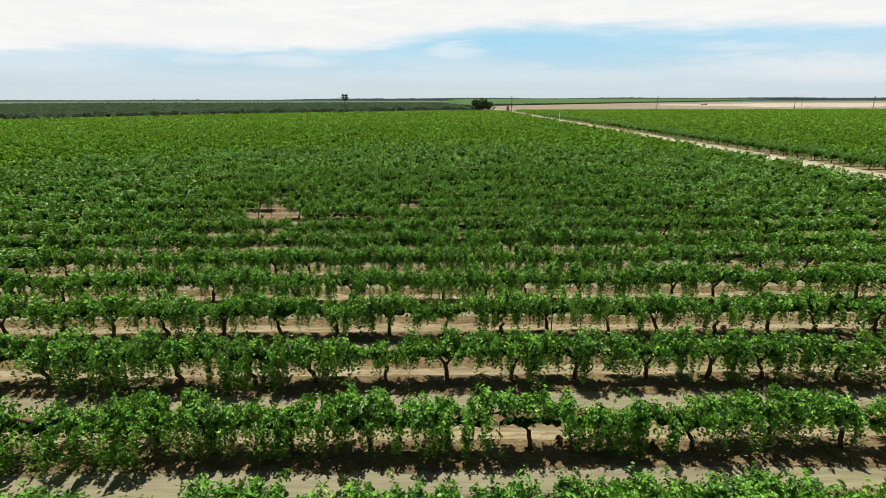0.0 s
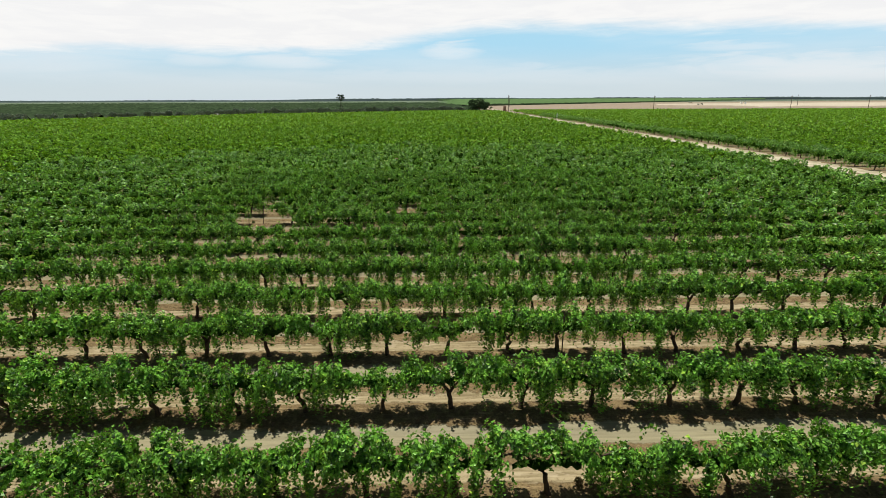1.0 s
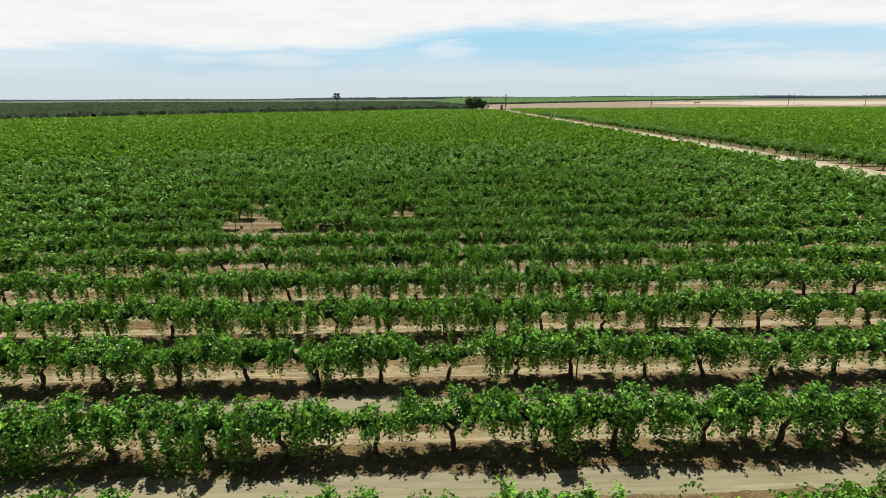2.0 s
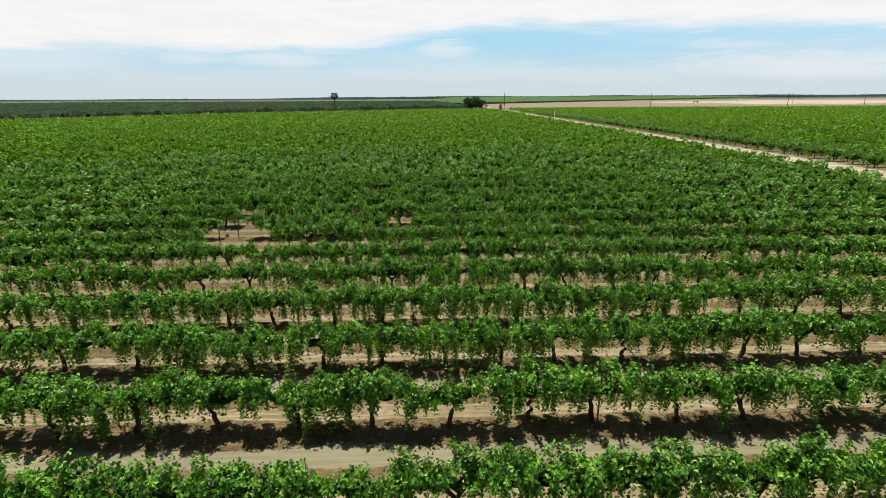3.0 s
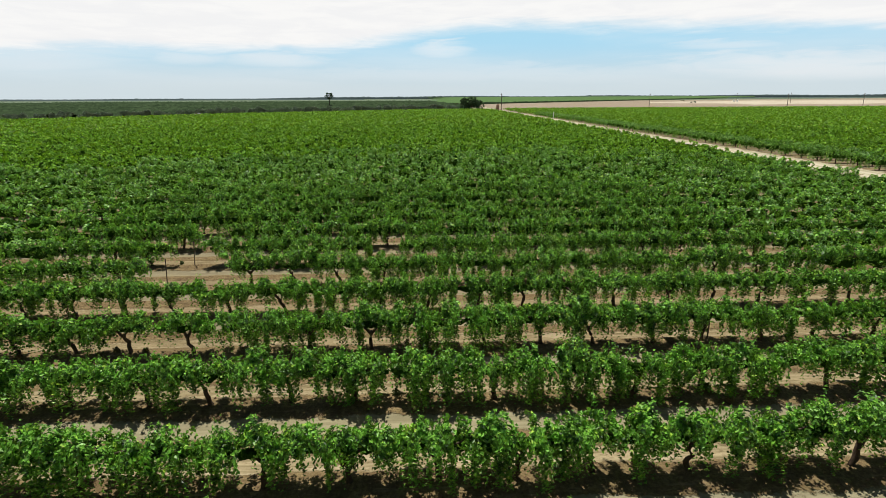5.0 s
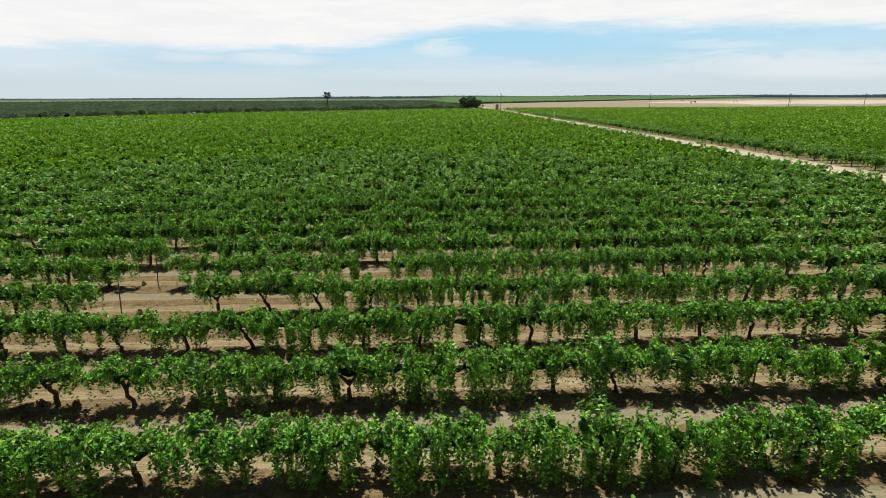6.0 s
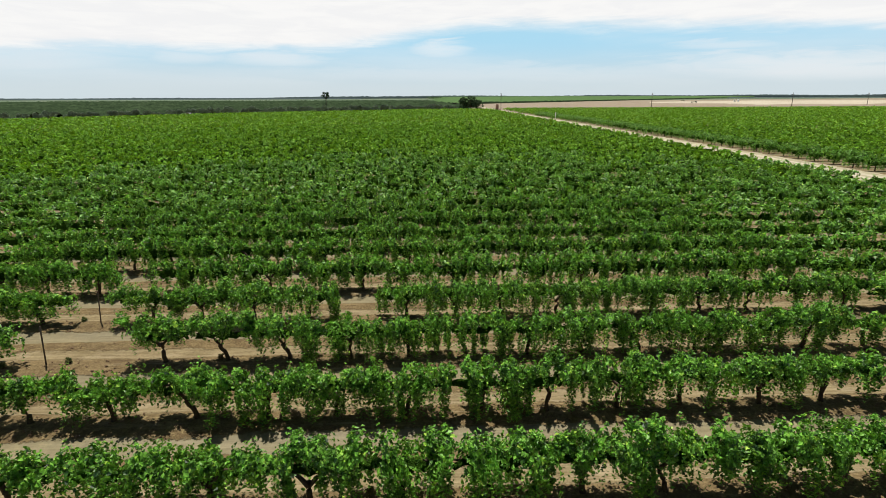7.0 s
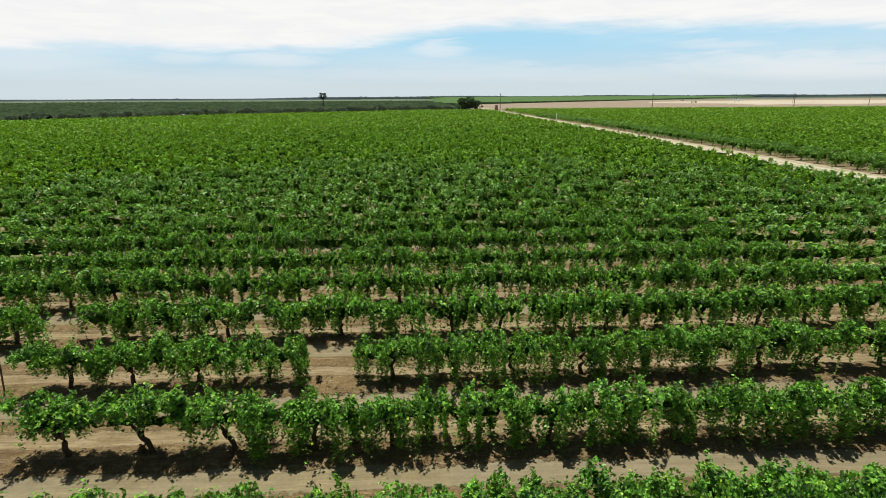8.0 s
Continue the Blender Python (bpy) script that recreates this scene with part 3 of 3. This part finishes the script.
def build_far_vines():
    rng = np.random.default_rng(22)
    dist = np.hypot(rest[:, 1], np.maximum(rest[:, 2] - 26.0, 0))
    dist = dist * rng.uniform(0.85, 1.15, len(dist))              # one kind of vine fades into the next
    beside = rest[:, 1] - road_edge(rest[:, 2])
    dist = np.where((beside > 0) & (beside < 17.2) & (rest[:, 2] < 300), 30.0, dist)      # the ends that face the road
    levels = [(0, 34, 58, 18, 0.195, 6), (34, 70, 35, 16, 0.222, 6), (70, 150, 16, 9, 0.40, 4), (150, 1e9, 8, 4, 0.72, 3)]
    for lo, hi, count, per, size, sides in levels:
        sel = rest[(dist >= lo) & (dist < hi)]
        for east in (False, True):
            edge = road_edge(sel[:, 2])
            some = sel[(sel[:, 1] > edge) == east]
            if not len(some):
                continue
            centres = np.stack([some[:, 1], some[:, 2], np.full(len(some), 0.05)], 1)
            vig = np.clip(rng.normal(1.0, 0.10, len(some)), 0.75, 1.2)
            edge_on = some[:, 1] - road_edge(some[:, 2])
            full = (edge_on > 0) & (edge_on < 13.2)
            hang = np.where(full, 3.2, rng.uniform(0.8, 2.4, len(some)) * (1.0 if lo < 70 else 0.5))
            p, nr, sz = shoots(centres, count, per, size, rng, vig, hang, clumps=12 if lo < 30 else 8 if lo < 100 else 5, loose=0.075, lift=0.3 if lo > 100 else 0.1, droop=np.where(full, 1.3, 0.9 if lo > 100 else 1.25), spread=0.94)
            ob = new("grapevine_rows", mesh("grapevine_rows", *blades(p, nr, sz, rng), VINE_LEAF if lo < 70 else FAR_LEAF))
            tagged(ob, "long rows of leafy green grapevines over bare soil", "grapevines", kind="stuff")
            if lo < 150:
                t = 2 * math.pi * np.arange(sides) / sides
                ring = np.stack([np.cos(t), np.sin(t), 0 * t], 1)
                lean = rng.normal(0, 0.12, (len(some), 3)) * [1, 0.5, 0]
                low = centres[:, None, :] + ring * 0.09 - [0, 0, 0.1]
                top = centres[:, None, :] + ring * 0.06 + lean[:, None, :] + [0, 0, 1.15]
                verts = np.concatenate([low, top], 1).reshape(-1, 3)
                k = np.arange(sides)
                quad = np.stack([k, (k + 1) % sides, (k + 1) % sides + sides, k + sides], 1)
                faces = (np.arange(len(some))[:, None, None] * 2 * sides + quad[None]).reshape(-1, 4)
                ob = new("vine_trunks", mesh("vine_trunks", verts, faces, BARK, True))
                tagged(ob, "dark crooked vine trunks standing in rows", "vine trunks", kind="stuff")


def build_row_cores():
    """Added dark cores that stand for the shade inside the far rows."""
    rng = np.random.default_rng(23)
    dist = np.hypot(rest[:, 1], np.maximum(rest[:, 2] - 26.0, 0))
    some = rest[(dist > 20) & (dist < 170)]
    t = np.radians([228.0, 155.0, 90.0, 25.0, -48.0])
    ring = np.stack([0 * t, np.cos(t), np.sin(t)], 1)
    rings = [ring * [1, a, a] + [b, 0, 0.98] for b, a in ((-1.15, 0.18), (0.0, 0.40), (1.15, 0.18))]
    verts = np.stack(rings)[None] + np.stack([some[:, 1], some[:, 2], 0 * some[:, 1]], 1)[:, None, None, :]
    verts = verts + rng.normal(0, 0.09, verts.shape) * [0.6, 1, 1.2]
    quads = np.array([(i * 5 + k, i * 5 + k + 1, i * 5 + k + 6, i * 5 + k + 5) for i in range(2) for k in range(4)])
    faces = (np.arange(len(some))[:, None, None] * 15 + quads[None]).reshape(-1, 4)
    ob = new("grapevine_rows", mesh("grapevine_rows", verts.reshape(-1, 3), faces, INNER_SHADE))
    tagged(ob, "added dark cores standing for shade inside the grapevine rows", "grapevines", kind="stuff")


build_near_vines()
build_far_vines()
build_row_cores()


def build_clods():
    """Crumbs and clods of dry soil on the berms and between the furrows."""
    rng = np.random.default_rng(51)
    n = 9000
    rows = rng.integers(-1, 9, n)
    u = np.where(rng.random(n) < 0.75, np.clip(rng.normal(-0.08, 0.07, n), -0.185, 0.12), np.where(rng.random(n) < 0.5, rng.normal(0.42, 0.05, n), rng.normal(0.09, 0.04, n)))
    x, y = rng.uniform(-19, 19, n), row_y(rows) + u * ROW
    size = 0.016 + 0.052 * rng.random(n) ** 3
    z = furrows(x, y) + size * 0.3
    shape = np.array([(1, 0, 0), (-1, 0, 0), (0, 1, 0), (0, -1, 0), (0, 0, 0.8), (0, 0, -0.8)], float)
    verts = np.stack([x, y, z], 1)[:, None, :] + shape[None] * size[:, None, None] * rng.uniform(0.5, 1.3, (n, 6, 1)) + rng.normal(0, 0.15, (n, 6, 3)) * size[:, None, None]
    tris = np.array([(0, 2, 4), (2, 1, 4), (1, 3, 4), (3, 0, 4), (2, 0, 5), (1, 2, 5), (3, 1, 5), (0, 3, 5)])
    faces = (np.arange(n)[:, None, None] * 6 + tris[None]).reshape(-1, 3)
    ob = new("soil_clods", mesh("soil_clods", verts.reshape(-1, 3), faces, CLOD))
    tagged(ob, "crumbled brown soil clods scattered along the vine berms", "soil clods", kind="stuff")


def build_weeds():
    """Low tufts of grass and weeds on the berms."""
    rng = np.random.default_rng(52)
    tufts = [(-13.3, 38.3), (-15.6, 38.1), (-10.6, 20.4), (3.4, 12.9), (5.6, 23.9), (-6.0, 16.6), (9.6, 27.4), (-18.0, 41.7), (12.4, 20.2), (-1.2, 27.6)]
    for _ in range(46):
        wn = int(rng.integers(-1, 9))
        tufts.append((float(rng.uniform(-18, 18)), row_y(wn) + float(rng.normal(-0.35, 0.45))))
    for wx, wy in tufts:
        n = 70
        a, r0 = rng.uniform(0, 2 * math.pi, n), rng.uniform(0, 0.12, n)
        p = np.stack([np.cos(a) * r0, np.sin(a) * r0, rng.uniform(0.03, 0.22, n)], 1)
        nr = np.stack([np.cos(a), np.sin(a), 0.5 + 0 * a], 1)
        ob = new("weed_tuft", mesh("weed_tuft", *leaves(p, nr, rng.uniform(0.05, 0.13, n), rng, -0.9), WEED_LEAF if rng.random() < 0.55 else DRY_WEED))
        ob.location = (wx, wy, float(furrows(wx, wy)))
        tagged(ob, "low yellowing weed tuft growing on the bare soil", "weeds", "weeds between the vines")


build_clods()
build_weeds()


def build_stake(x, y, h, lean=0.0):
    """A steel T-post with a flared foot plate and a bent wire clip."""
    stake = new("vine_stake")
    stake.location = (x, y, BERM)
    rail = boxes([(-0.025, -0.006, -0.3, 0.025, 0.006, h), (-0.006, 0.006, -0.3, 0.006, 0.045, h)])
    post = part("post", mesh("post", *rail, STEEL), stake)
    part("clip", mesh("clip", *tube([(-0.05, -0.01, h - 0.12), (0.0, -0.02, h - 0.10), (0.05, -0.01, h - 0.12)], [0.006] * 3, 4), STEEL), post, "bent wire clip")
    stake.rotation_euler = (0, radians(lean), 0)
    tagged(stake, "thin rusty steel trellis stake standing in the soil", "stake", "stakes along the vine rows")


for sx, sn, sh, sl in [(-14.13, 6, 1.65, 5), (-14.28, 7, 1.6, 6), (-4.3, 0, 1.5, 1), (4.75, 1, 1.6, 0), (-16.9, 5, 1.5, 3), (7.0, 5, 1.55, 2), (-9.4, 3, 1.5, 0), (11.6, 4, 1.5, -1), (10.3, 13, 1.9, 1)]:
    build_stake(sx, row_y(sn), sh, sl)

# ---------------------------------------------------------------- trees, orchard and far land


def crown_points(lumps, per, rng):
    """Points and outward normals on the skins of ellipsoid lumps (x, y, z, rx, ry, rz)."""
    ps, ns = [], []
    for x, y, z, rx, ry, rz in lumps:
        d = unit(rng.normal(0, 1, (per, 3)))
        r = rng.uniform(0.72, 1.08, (per, 1))
        ps.append(np.array([x, y, z]) + d * r * [rx, ry, rz])
        ns.append(d + rng.normal(0, 0.45, (per, 3)) + [0, 0, 0.25])
    return np.concatenate(ps), np.concatenate(ns)


def build_tree(name, x, y, trunk_h, trunk_r, lumps, per, leaf, mat, label, group="", seed=0):
    rng = np.random.default_rng(seed)
    tree = new(name)
    tree.location = (x, y, 0)
    bits = [tube([(0, 0, -0.3), (0.1 * trunk_r, 0, trunk_h * 0.4), (0.6 * trunk_r, 0.2 * trunk_r, trunk_h)], [trunk_r * 1.3, trunk_r, trunk_r * 0.6], 7, 0.12, rng)]
    for lx, ly, lz, rx, ry, rz in lumps:
        bits.append(tube([(0.4 * trunk_r, 0, trunk_h * 0.75), (0.5 * lx, 0.5 * ly, 0.5 * (trunk_h * 0.8 + lz)), (lx, ly, lz)], [trunk_r * 0.5, trunk_r * 0.35, trunk_r * 0.12], 5, 0.1, rng))
    part("trunk", mesh("trunk", *joined(bits), BARK, True), tree)
    p, n = crown_points(lumps, per, rng)
    p[:, 2] = np.maximum(p[:, 2], 0.15)
    part("crown", mesh("crown", *leaves(p, n, leaf * rng.uniform(0.6, 1.3, len(p)), rng), mat), tree)
    tagged(tree, label, "tree", group)
    return tree


def lump_set(rng, count, rx, ry, z0, z1, r):
    return [(rng.uniform(-rx, rx), rng.uniform(-ry, ry), rng.uniform(z0, z1), r * rng.uniform(0.7, 1.2), r * rng.uniform(0.7, 1.2), r * rng.uniform(0.55, 0.95)) for _ in range(count)]


def build_trees():
    rng = np.random.default_rng(31)
    lumps = lump_set(rng, 16, 6.6, 4.0, 2.4, 7.2, 2.8) + [(0, 0, 8.6, 4.0, 3, 2.2), (-4.5, 0, 6.0, 3.5, 3, 2.6), (4.8, 0, 6.0, 3.6, 3, 2.4), (-6, 0, 3.0, 3.5, 3, 2.6), (6.5, 0, 3.0, 3.6, 3, 2.4)]
    build_tree("broad_tree", 37.5, 412.0, 3.2, 0.6, lumps, 120, 1.0, TREE_LEAF, "broad dark green tree at the corner of the vineyard", seed=1)
    tall = [(0.4, 0, 12.6, 2.0, 1.8, 1.3), (-2.3, 0.4, 11.2, 1.7, 1.5, 1.1), (2.4, -0.3, 11.4, 1.8, 1.5, 1.0), (0.2, 0.6, 9.7, 2.3, 1.8, 1.2), (-1.4, 0, 13.6, 1.2, 1.2, 0.8), (1.9, 0, 13.4, 1.2, 1.2, 0.8)]
    build_tree("tall_tree", -86.0, 486.0, 11.0, 0.42, tall, 70, 0.8, TREE_LEAF, "tall lone tree with a bare trunk and small tufted crown", seed=2)
    # scrubby trees along the slanting far edge
    xs = [-300.0]
    while xs[-1] < 22:
        xs.append(xs[-1] + rng.uniform(2.6, 4.8) * (1.0 if xs[-1] < -110 else 0.8))
    for i, x in enumerate(xs):
        h = rng.uniform(3.6, 5.8)
        w = rng.uniform(2.2, 3.6)
        lumps = lump_set(rng, 6, w * 0.7, 1.4, h * 0.30, h * 0.74, h * 0.30)
        build_tree("edge_tree", x, float(limit_y(x)) + 8 + rng.uniform(0, 3), h * 0.4, 0.14, lumps, 72, 0.78, SHRUB_LEAF,
                   "low grey-green scrubby tree along the vineyard's edge", "trees along the vineyard's edge", seed=100 + i)


build_trees()


def height_field(name, label, category, X, Y, Z, keep, mat):
    ny, nx = X.shape
    i = np.arange(ny - 1)[:, None] * nx + np.arange(nx - 1)[None, :]
    ok = keep[:-1, :-1] & keep[1:, :-1] & keep[:-1, 1:] & keep[1:, 1:]
    faces = np.stack([i, i + 1, i + nx + 1, i + nx], axis=-1)[ok]
    used, back = np.unique(faces, return_inverse=True)
    verts = np.stack([X, Y, Z], -1).reshape(-1, 3)[used]
    ob = new(name, mesh(name, verts, back.reshape(-1, 4), mat, True))
    return tagged(ob, label, category, kind="stuff")


def build_orchard():
    """Close-planted trees beyond the block, seen as one rough dark canopy."""
    rng = np.random.default_rng(41)
    xs, ys = np.arange(-760.0, 45.0, 4.0), np.concatenate([np.arange(-40.0, 560.0, 4.0), np.arange(560.0, 1110.0, 11.0)])
    X, Y = np.meshgrid(xs, ys)
    X = X + rng.uniform(-0.9, 0.9, X.shape)
    inside = Y - (limit_y(X) + 24)
    right = (38.0 - (Y - 480) * 0.04) - X
    keep = (inside > -4) & (right > -4)
    Z = 3.6 + rng.normal(0, 0.5, X.shape)
    Z[::2, :] -= 2.6
    Z[:, ::2] -= 0.8
    Z = np.where((inside < 0) | (right < 0), 0.0, Z)
    height_field("orchard", "dark green close-planted orchard beyond the vines", "orchard", X, Y, Z, keep, ORCHARD)


def build_far_fields():
    rng = np.random.default_rng(42)
    # a green field past a low hedge, its near edge running away to the right
    t, d = np.meshgrid(np.linspace(-0.10, 3.0, 240), np.concatenate([[0, 1.5], np.geomspace(4, 2600, 46)]))
    X = 110 + 604 * t - d * 0.62 + rng.normal(0, 0.4, t.shape)
    Y = 800 + 709 * t + d * 0.78
    Z = np.where(d < 1, 0.0, 2.0 + rng.normal(0, 0.22, t.shape)) + 0.0034 * np.maximum(Y - 1100, 0) * (d >= 1)
    height_field("far_vine_block", "bright green vine block beyond the fallow field", "field", X, Y, Z, (X > 12) & (Y < 4800), FARM_GREEN)
    # the low dark hedge along that field's near edge
    xs = np.linspace(-0.10, 1.6, 420)
    rows = np.stack([0 * xs, 2.0 + 0 * xs, 2.7 + 0 * xs, 2.3 + 0 * xs, 0 * xs]) * (0.75 + 0.5 * rng.random(420))[None]
    off = np.array([-5.0, -4.2, -3.0, -1.8, -1.0])[:, None]
    height_field("hedge", "low dark hedge along the edge of a far field", "hedge", 110 + 604 * xs[None] - off * 0.62, 800 + 709 * xs[None] + off * 0.78, rows, np.ones(rows.shape, bool), ORCHARD)
    # strips of far woods along the horizon
    for yy, hh, x0, x1 in [(3600, 10.0, -4400, 4400), (2700, 5.0, -3600, -300), (2300, 3.2, 900, 3600)]:
        xs = np.arange(x0, x1, 14.0)
        top = hh * (1.0 + np.where(yy > 3000, np.clip((xs + 1100) / 700.0, 0, 1), 0.0)) * (0.74 + 0.14 * rng.random(len(xs)) + 0.10 * np.sin(xs / 170.0)) + 2.5 * (rng.random(len(xs)) < 0.02)
        rows = np.stack([0 * top, top * 0.8, top, top * 0.9, 0 * top])
        back = np.array([0, 4, 14, 30, 34])[:, None]
        X = np.broadcast_to(xs, rows.shape) + rng.normal(0, 2, rows.shape)
        Y = yy + back + 20 * np.sin(xs / 300.0)[None, :]
        height_field("far_woods", "thin dark line of woods on the flat horizon", "woods", X, Y, rows, np.ones(rows.shape, bool), FAR_WOODS)
    # pale sand laid bare in the fallow field
    t, d = np.meshgrid(np.linspace(0, 1, 90), np.linspace(0, 1, 14))
    half = np.clip(0.25 + 2.2 * t, 0, 1) * (0.92 + 0.08 * np.sin(t * 23.0))
    Y = 860 + 260 * half * (2 * d - 1) + rng.normal(0, 5, t.shape)
    X = Y * (0.44 + 0.62 * t)
    Z = 0.06 + 0.5 * np.sin(math.pi * d) * (0.5 + 0.5 * np.sin(t * 40)) * np.sin(math.pi * t)
    height_field("sand_patch", "pale bare sand spread over the fallow field", "sand", X, Y, Z, np.ones(t.shape, bool), PALE_SAND)


build_orchard()
build_far_fields()


def build_pole(x, y, h, lean=0.0, arm=0.75):
    """A wooden power pole with a crossarm and pin insulators."""
    pole = new("utility_pole")
    pole.location, pole.rotation_euler = (x, y, 0), (0, radians(lean), 0)
    part("post", mesh("post", *tube([(0, 0, -0.5), (0, 0, h * 0.5), (0, 0, h)], [0.24, 0.2, 0.15], 8), POLE_WOOD, True), pole)
    beam = part("crossarm", mesh("crossarm", *boxes([(-arm, -0.07, h - 0.8, arm, 0.07, h - 0.62)]), POLE_WOOD), pole)
    for k in (-0.9, 0.0, 0.9):
        base = h - 0.62 if k else h
        part("insulator", mesh("insulator", *tube([(k * arm, 0, base), (k * arm, 0, base + 0.12), (k * arm, 0, base + 0.26)], [0.05, 0.09, 0.04], 6), WHITE_PAINT, True), beam if k else pole, "small pale insulator")
    tagged(pole, "weathered wooden power pole beside the fallow field", "utility pole", "power poles along the field")


for px, py, ph, lean in [(60.0, 406.0, 12.6, -1), (96.0, 640.0, 13.0, 0), (182.0, 420.0, 12.0, -1), (296.5, 420.0, 11.6, -3), (504.0, 700.0, 14.0, -4), (453.0, 525.0, 12.4, -3), (770.0, 1250.0, 17.0, 0)]:
    build_pole(px, py, ph, lean)


def build_standpipe():
    """A white irrigation standpipe at the block's edge."""
    pipe = new("standpipe")
    pipe.location = (55.2, 228.0, 0)
    riser = part("pipe", mesh("pipe", *tube([(0, 0, -0.3), (0, 0, 1.8), (0, 0, 3.6)], [0.13] * 3, 10), WHITE_PAINT, True), pipe)
    part("cap", mesh("cap", *tube([(0, 0, 3.6), (0, 0, 3.7), (0, 0, 3.78)], [0.17, 0.17, 0.08], 10), WHITE_PAINT, True), riser, "rounded white cap")
    tagged(pipe, "white irrigation standpipe rising above the vines", "standpipe")


def build_pump():
    """A rusty well pump on its slab at the road's end."""
    pump = new("well_pump")
    pump.location = (56.5, 400.0, 0)
    part("slab", mesh("slab", *boxes([(-1.6, -1.2, 0.0, 1.6, 1.2, 0.35)]), TIN), pump, "pale concrete slab")
    part("tank", mesh("tank", *tube([(-0.3, 0, 0.35), (-0.3, 0, 0.6), (-0.3, 0, 4.2), (-0.3, 0, 4.7)], [1.0, 1.15, 1.15, 0.6], 12), RUST_PAINT, True), pump)
    part("discharge_pipe", mesh("discharge_pipe", *tube([(0.7, 0, 1.1), (1.7, 0, 1.1), (2.0, 0, 0.6), (2.0, 0, 0.0)], [0.25] * 4, 8), RUST_PAINT, True), pump)
    tagged(pump, "rust-brown well pump and tank at the road's end", "pump")


def build_truck(x, y, turn, paint, label):
    """A parked farm truck: cab, bed and wheels."""
    truck = new("farm_truck")
    truck.location, truck.rotation_euler = (x, y, 0), (0, 0, radians(turn))
    part("bed", mesh("bed", *boxes([(-4.2, -1.1, 0.7, 1.2, 1.1, 1.0), (-4.2, -1.1, 1.0, 1.2, -1.0, 1.7), (-4.2, 1.0, 1.0, 1.2, 1.1, 1.7)]), paint), truck)
    cab = part("cab", mesh("cab", *boxes([(1.4, -1.05, 0.6, 3.1, 1.05, 2.5), (3.1, -1.0, 0.6, 4.2, 1.0, 1.6)]), paint), truck)
    part("windscreen", mesh("windscreen", *boxes([(3.08, -0.85, 1.7, 3.14, 0.85, 2.35)]), GLASS_DARK), cab, "dark windscreen")
    for wx in (-3.0, 3.0):
        for wy in (-1.0, 1.0):
            part("wheel", mesh("wheel", *tube([(wx, wy - 0.15, 0.5), (wx, wy, 0.5), (wx, wy + 0.15, 0.5)], [0.46, 0.5, 0.46], 14), RUBBER, True), truck)
    tagged(truck, label, "truck")


def build_shed(x, y, w, d, h, label):
    shed = new("farm_shed")
    shed.location = (x, y, 0)
    wall = part("wall", mesh("wall", *boxes([(-w / 2, -d / 2, -0.1, w / 2, d / 2, h)]), WHITE_PAINT), shed)
    v = [(-w / 2 - 0.3, -d / 2 - 0.3, h), (w / 2 + 0.3, -d / 2 - 0.3, h), (w / 2 + 0.3, 0, h + 0.9), (-w / 2 - 0.3, 0, h + 0.9), (-w / 2 - 0.3, d / 2 + 0.3, h), (w / 2 + 0.3, d / 2 + 0.3, h)]
    part("roof", mesh("roof", v, [(0, 1, 2), (0, 2, 3), (3, 2, 5), (3, 5, 4), (0, 5, 1), (0, 4, 5)], TIN), shed, "pale tin roof")
    part("door", mesh("door", *boxes([(-0.6, -d / 2 - 0.06, 0.0, 0.6, -d / 2 - 0.01, 2.0)]), RUST_PAINT), wall, "rust-brown door")
    tagged(shed, label, "shed")


build_standpipe()
build_pump()
build_truck(541.0, 1067.0, 8, YELLOW_PAINT, "dusty pale farm truck parked on the fallow field")
build_truck(416.0, 790.0, -12, DULL_GREEN, "dull green flatbed truck parked on the fallow field")
build_shed(22.0, 420.0, 5.0, 4.0, 2.3, "small white shed half hidden behind scrubby trees")
build_shed(-128.0, 306.0, 2.8, 2.0, 1.2, "small white pump shed at the vineyard's edge")


def build_tank(x, y, r, h, label):
    """An upright tank with a domed top and an outlet pipe."""
    tank = new("water_tank")
    tank.location = (x, y, 0)
    part("body", mesh("body", *tube([(0, 0, -0.1), (0, 0, 0.1), (0, 0, h - 0.3), (0, 0, h)], [r, r, r, r * 0.6], 14), WHITE_PAINT, True), tank)
    part("outlet", mesh("outlet", *tube([(r * 0.9, 0, 0.4), (r + 0.5, 0, 0.4), (r + 0.6, 0, 0.0)], [0.12] * 3, 8), RUST_PAINT, True), tank, "rusty outlet pipe")
    tagged(tank, label, "tank", "tanks on the fallow field")


build_tank(564.0, 927.0, 1.7, 3.0, "small pale water tank on the fallow field")
build_tank(569.6, 925.0, 1.5, 3.4, "narrow pale water tank beside another tank")
build_shed(1830.0, 3400.0, 95.0, 30.0, 7.0, "long pale farm shed on the flat horizon")
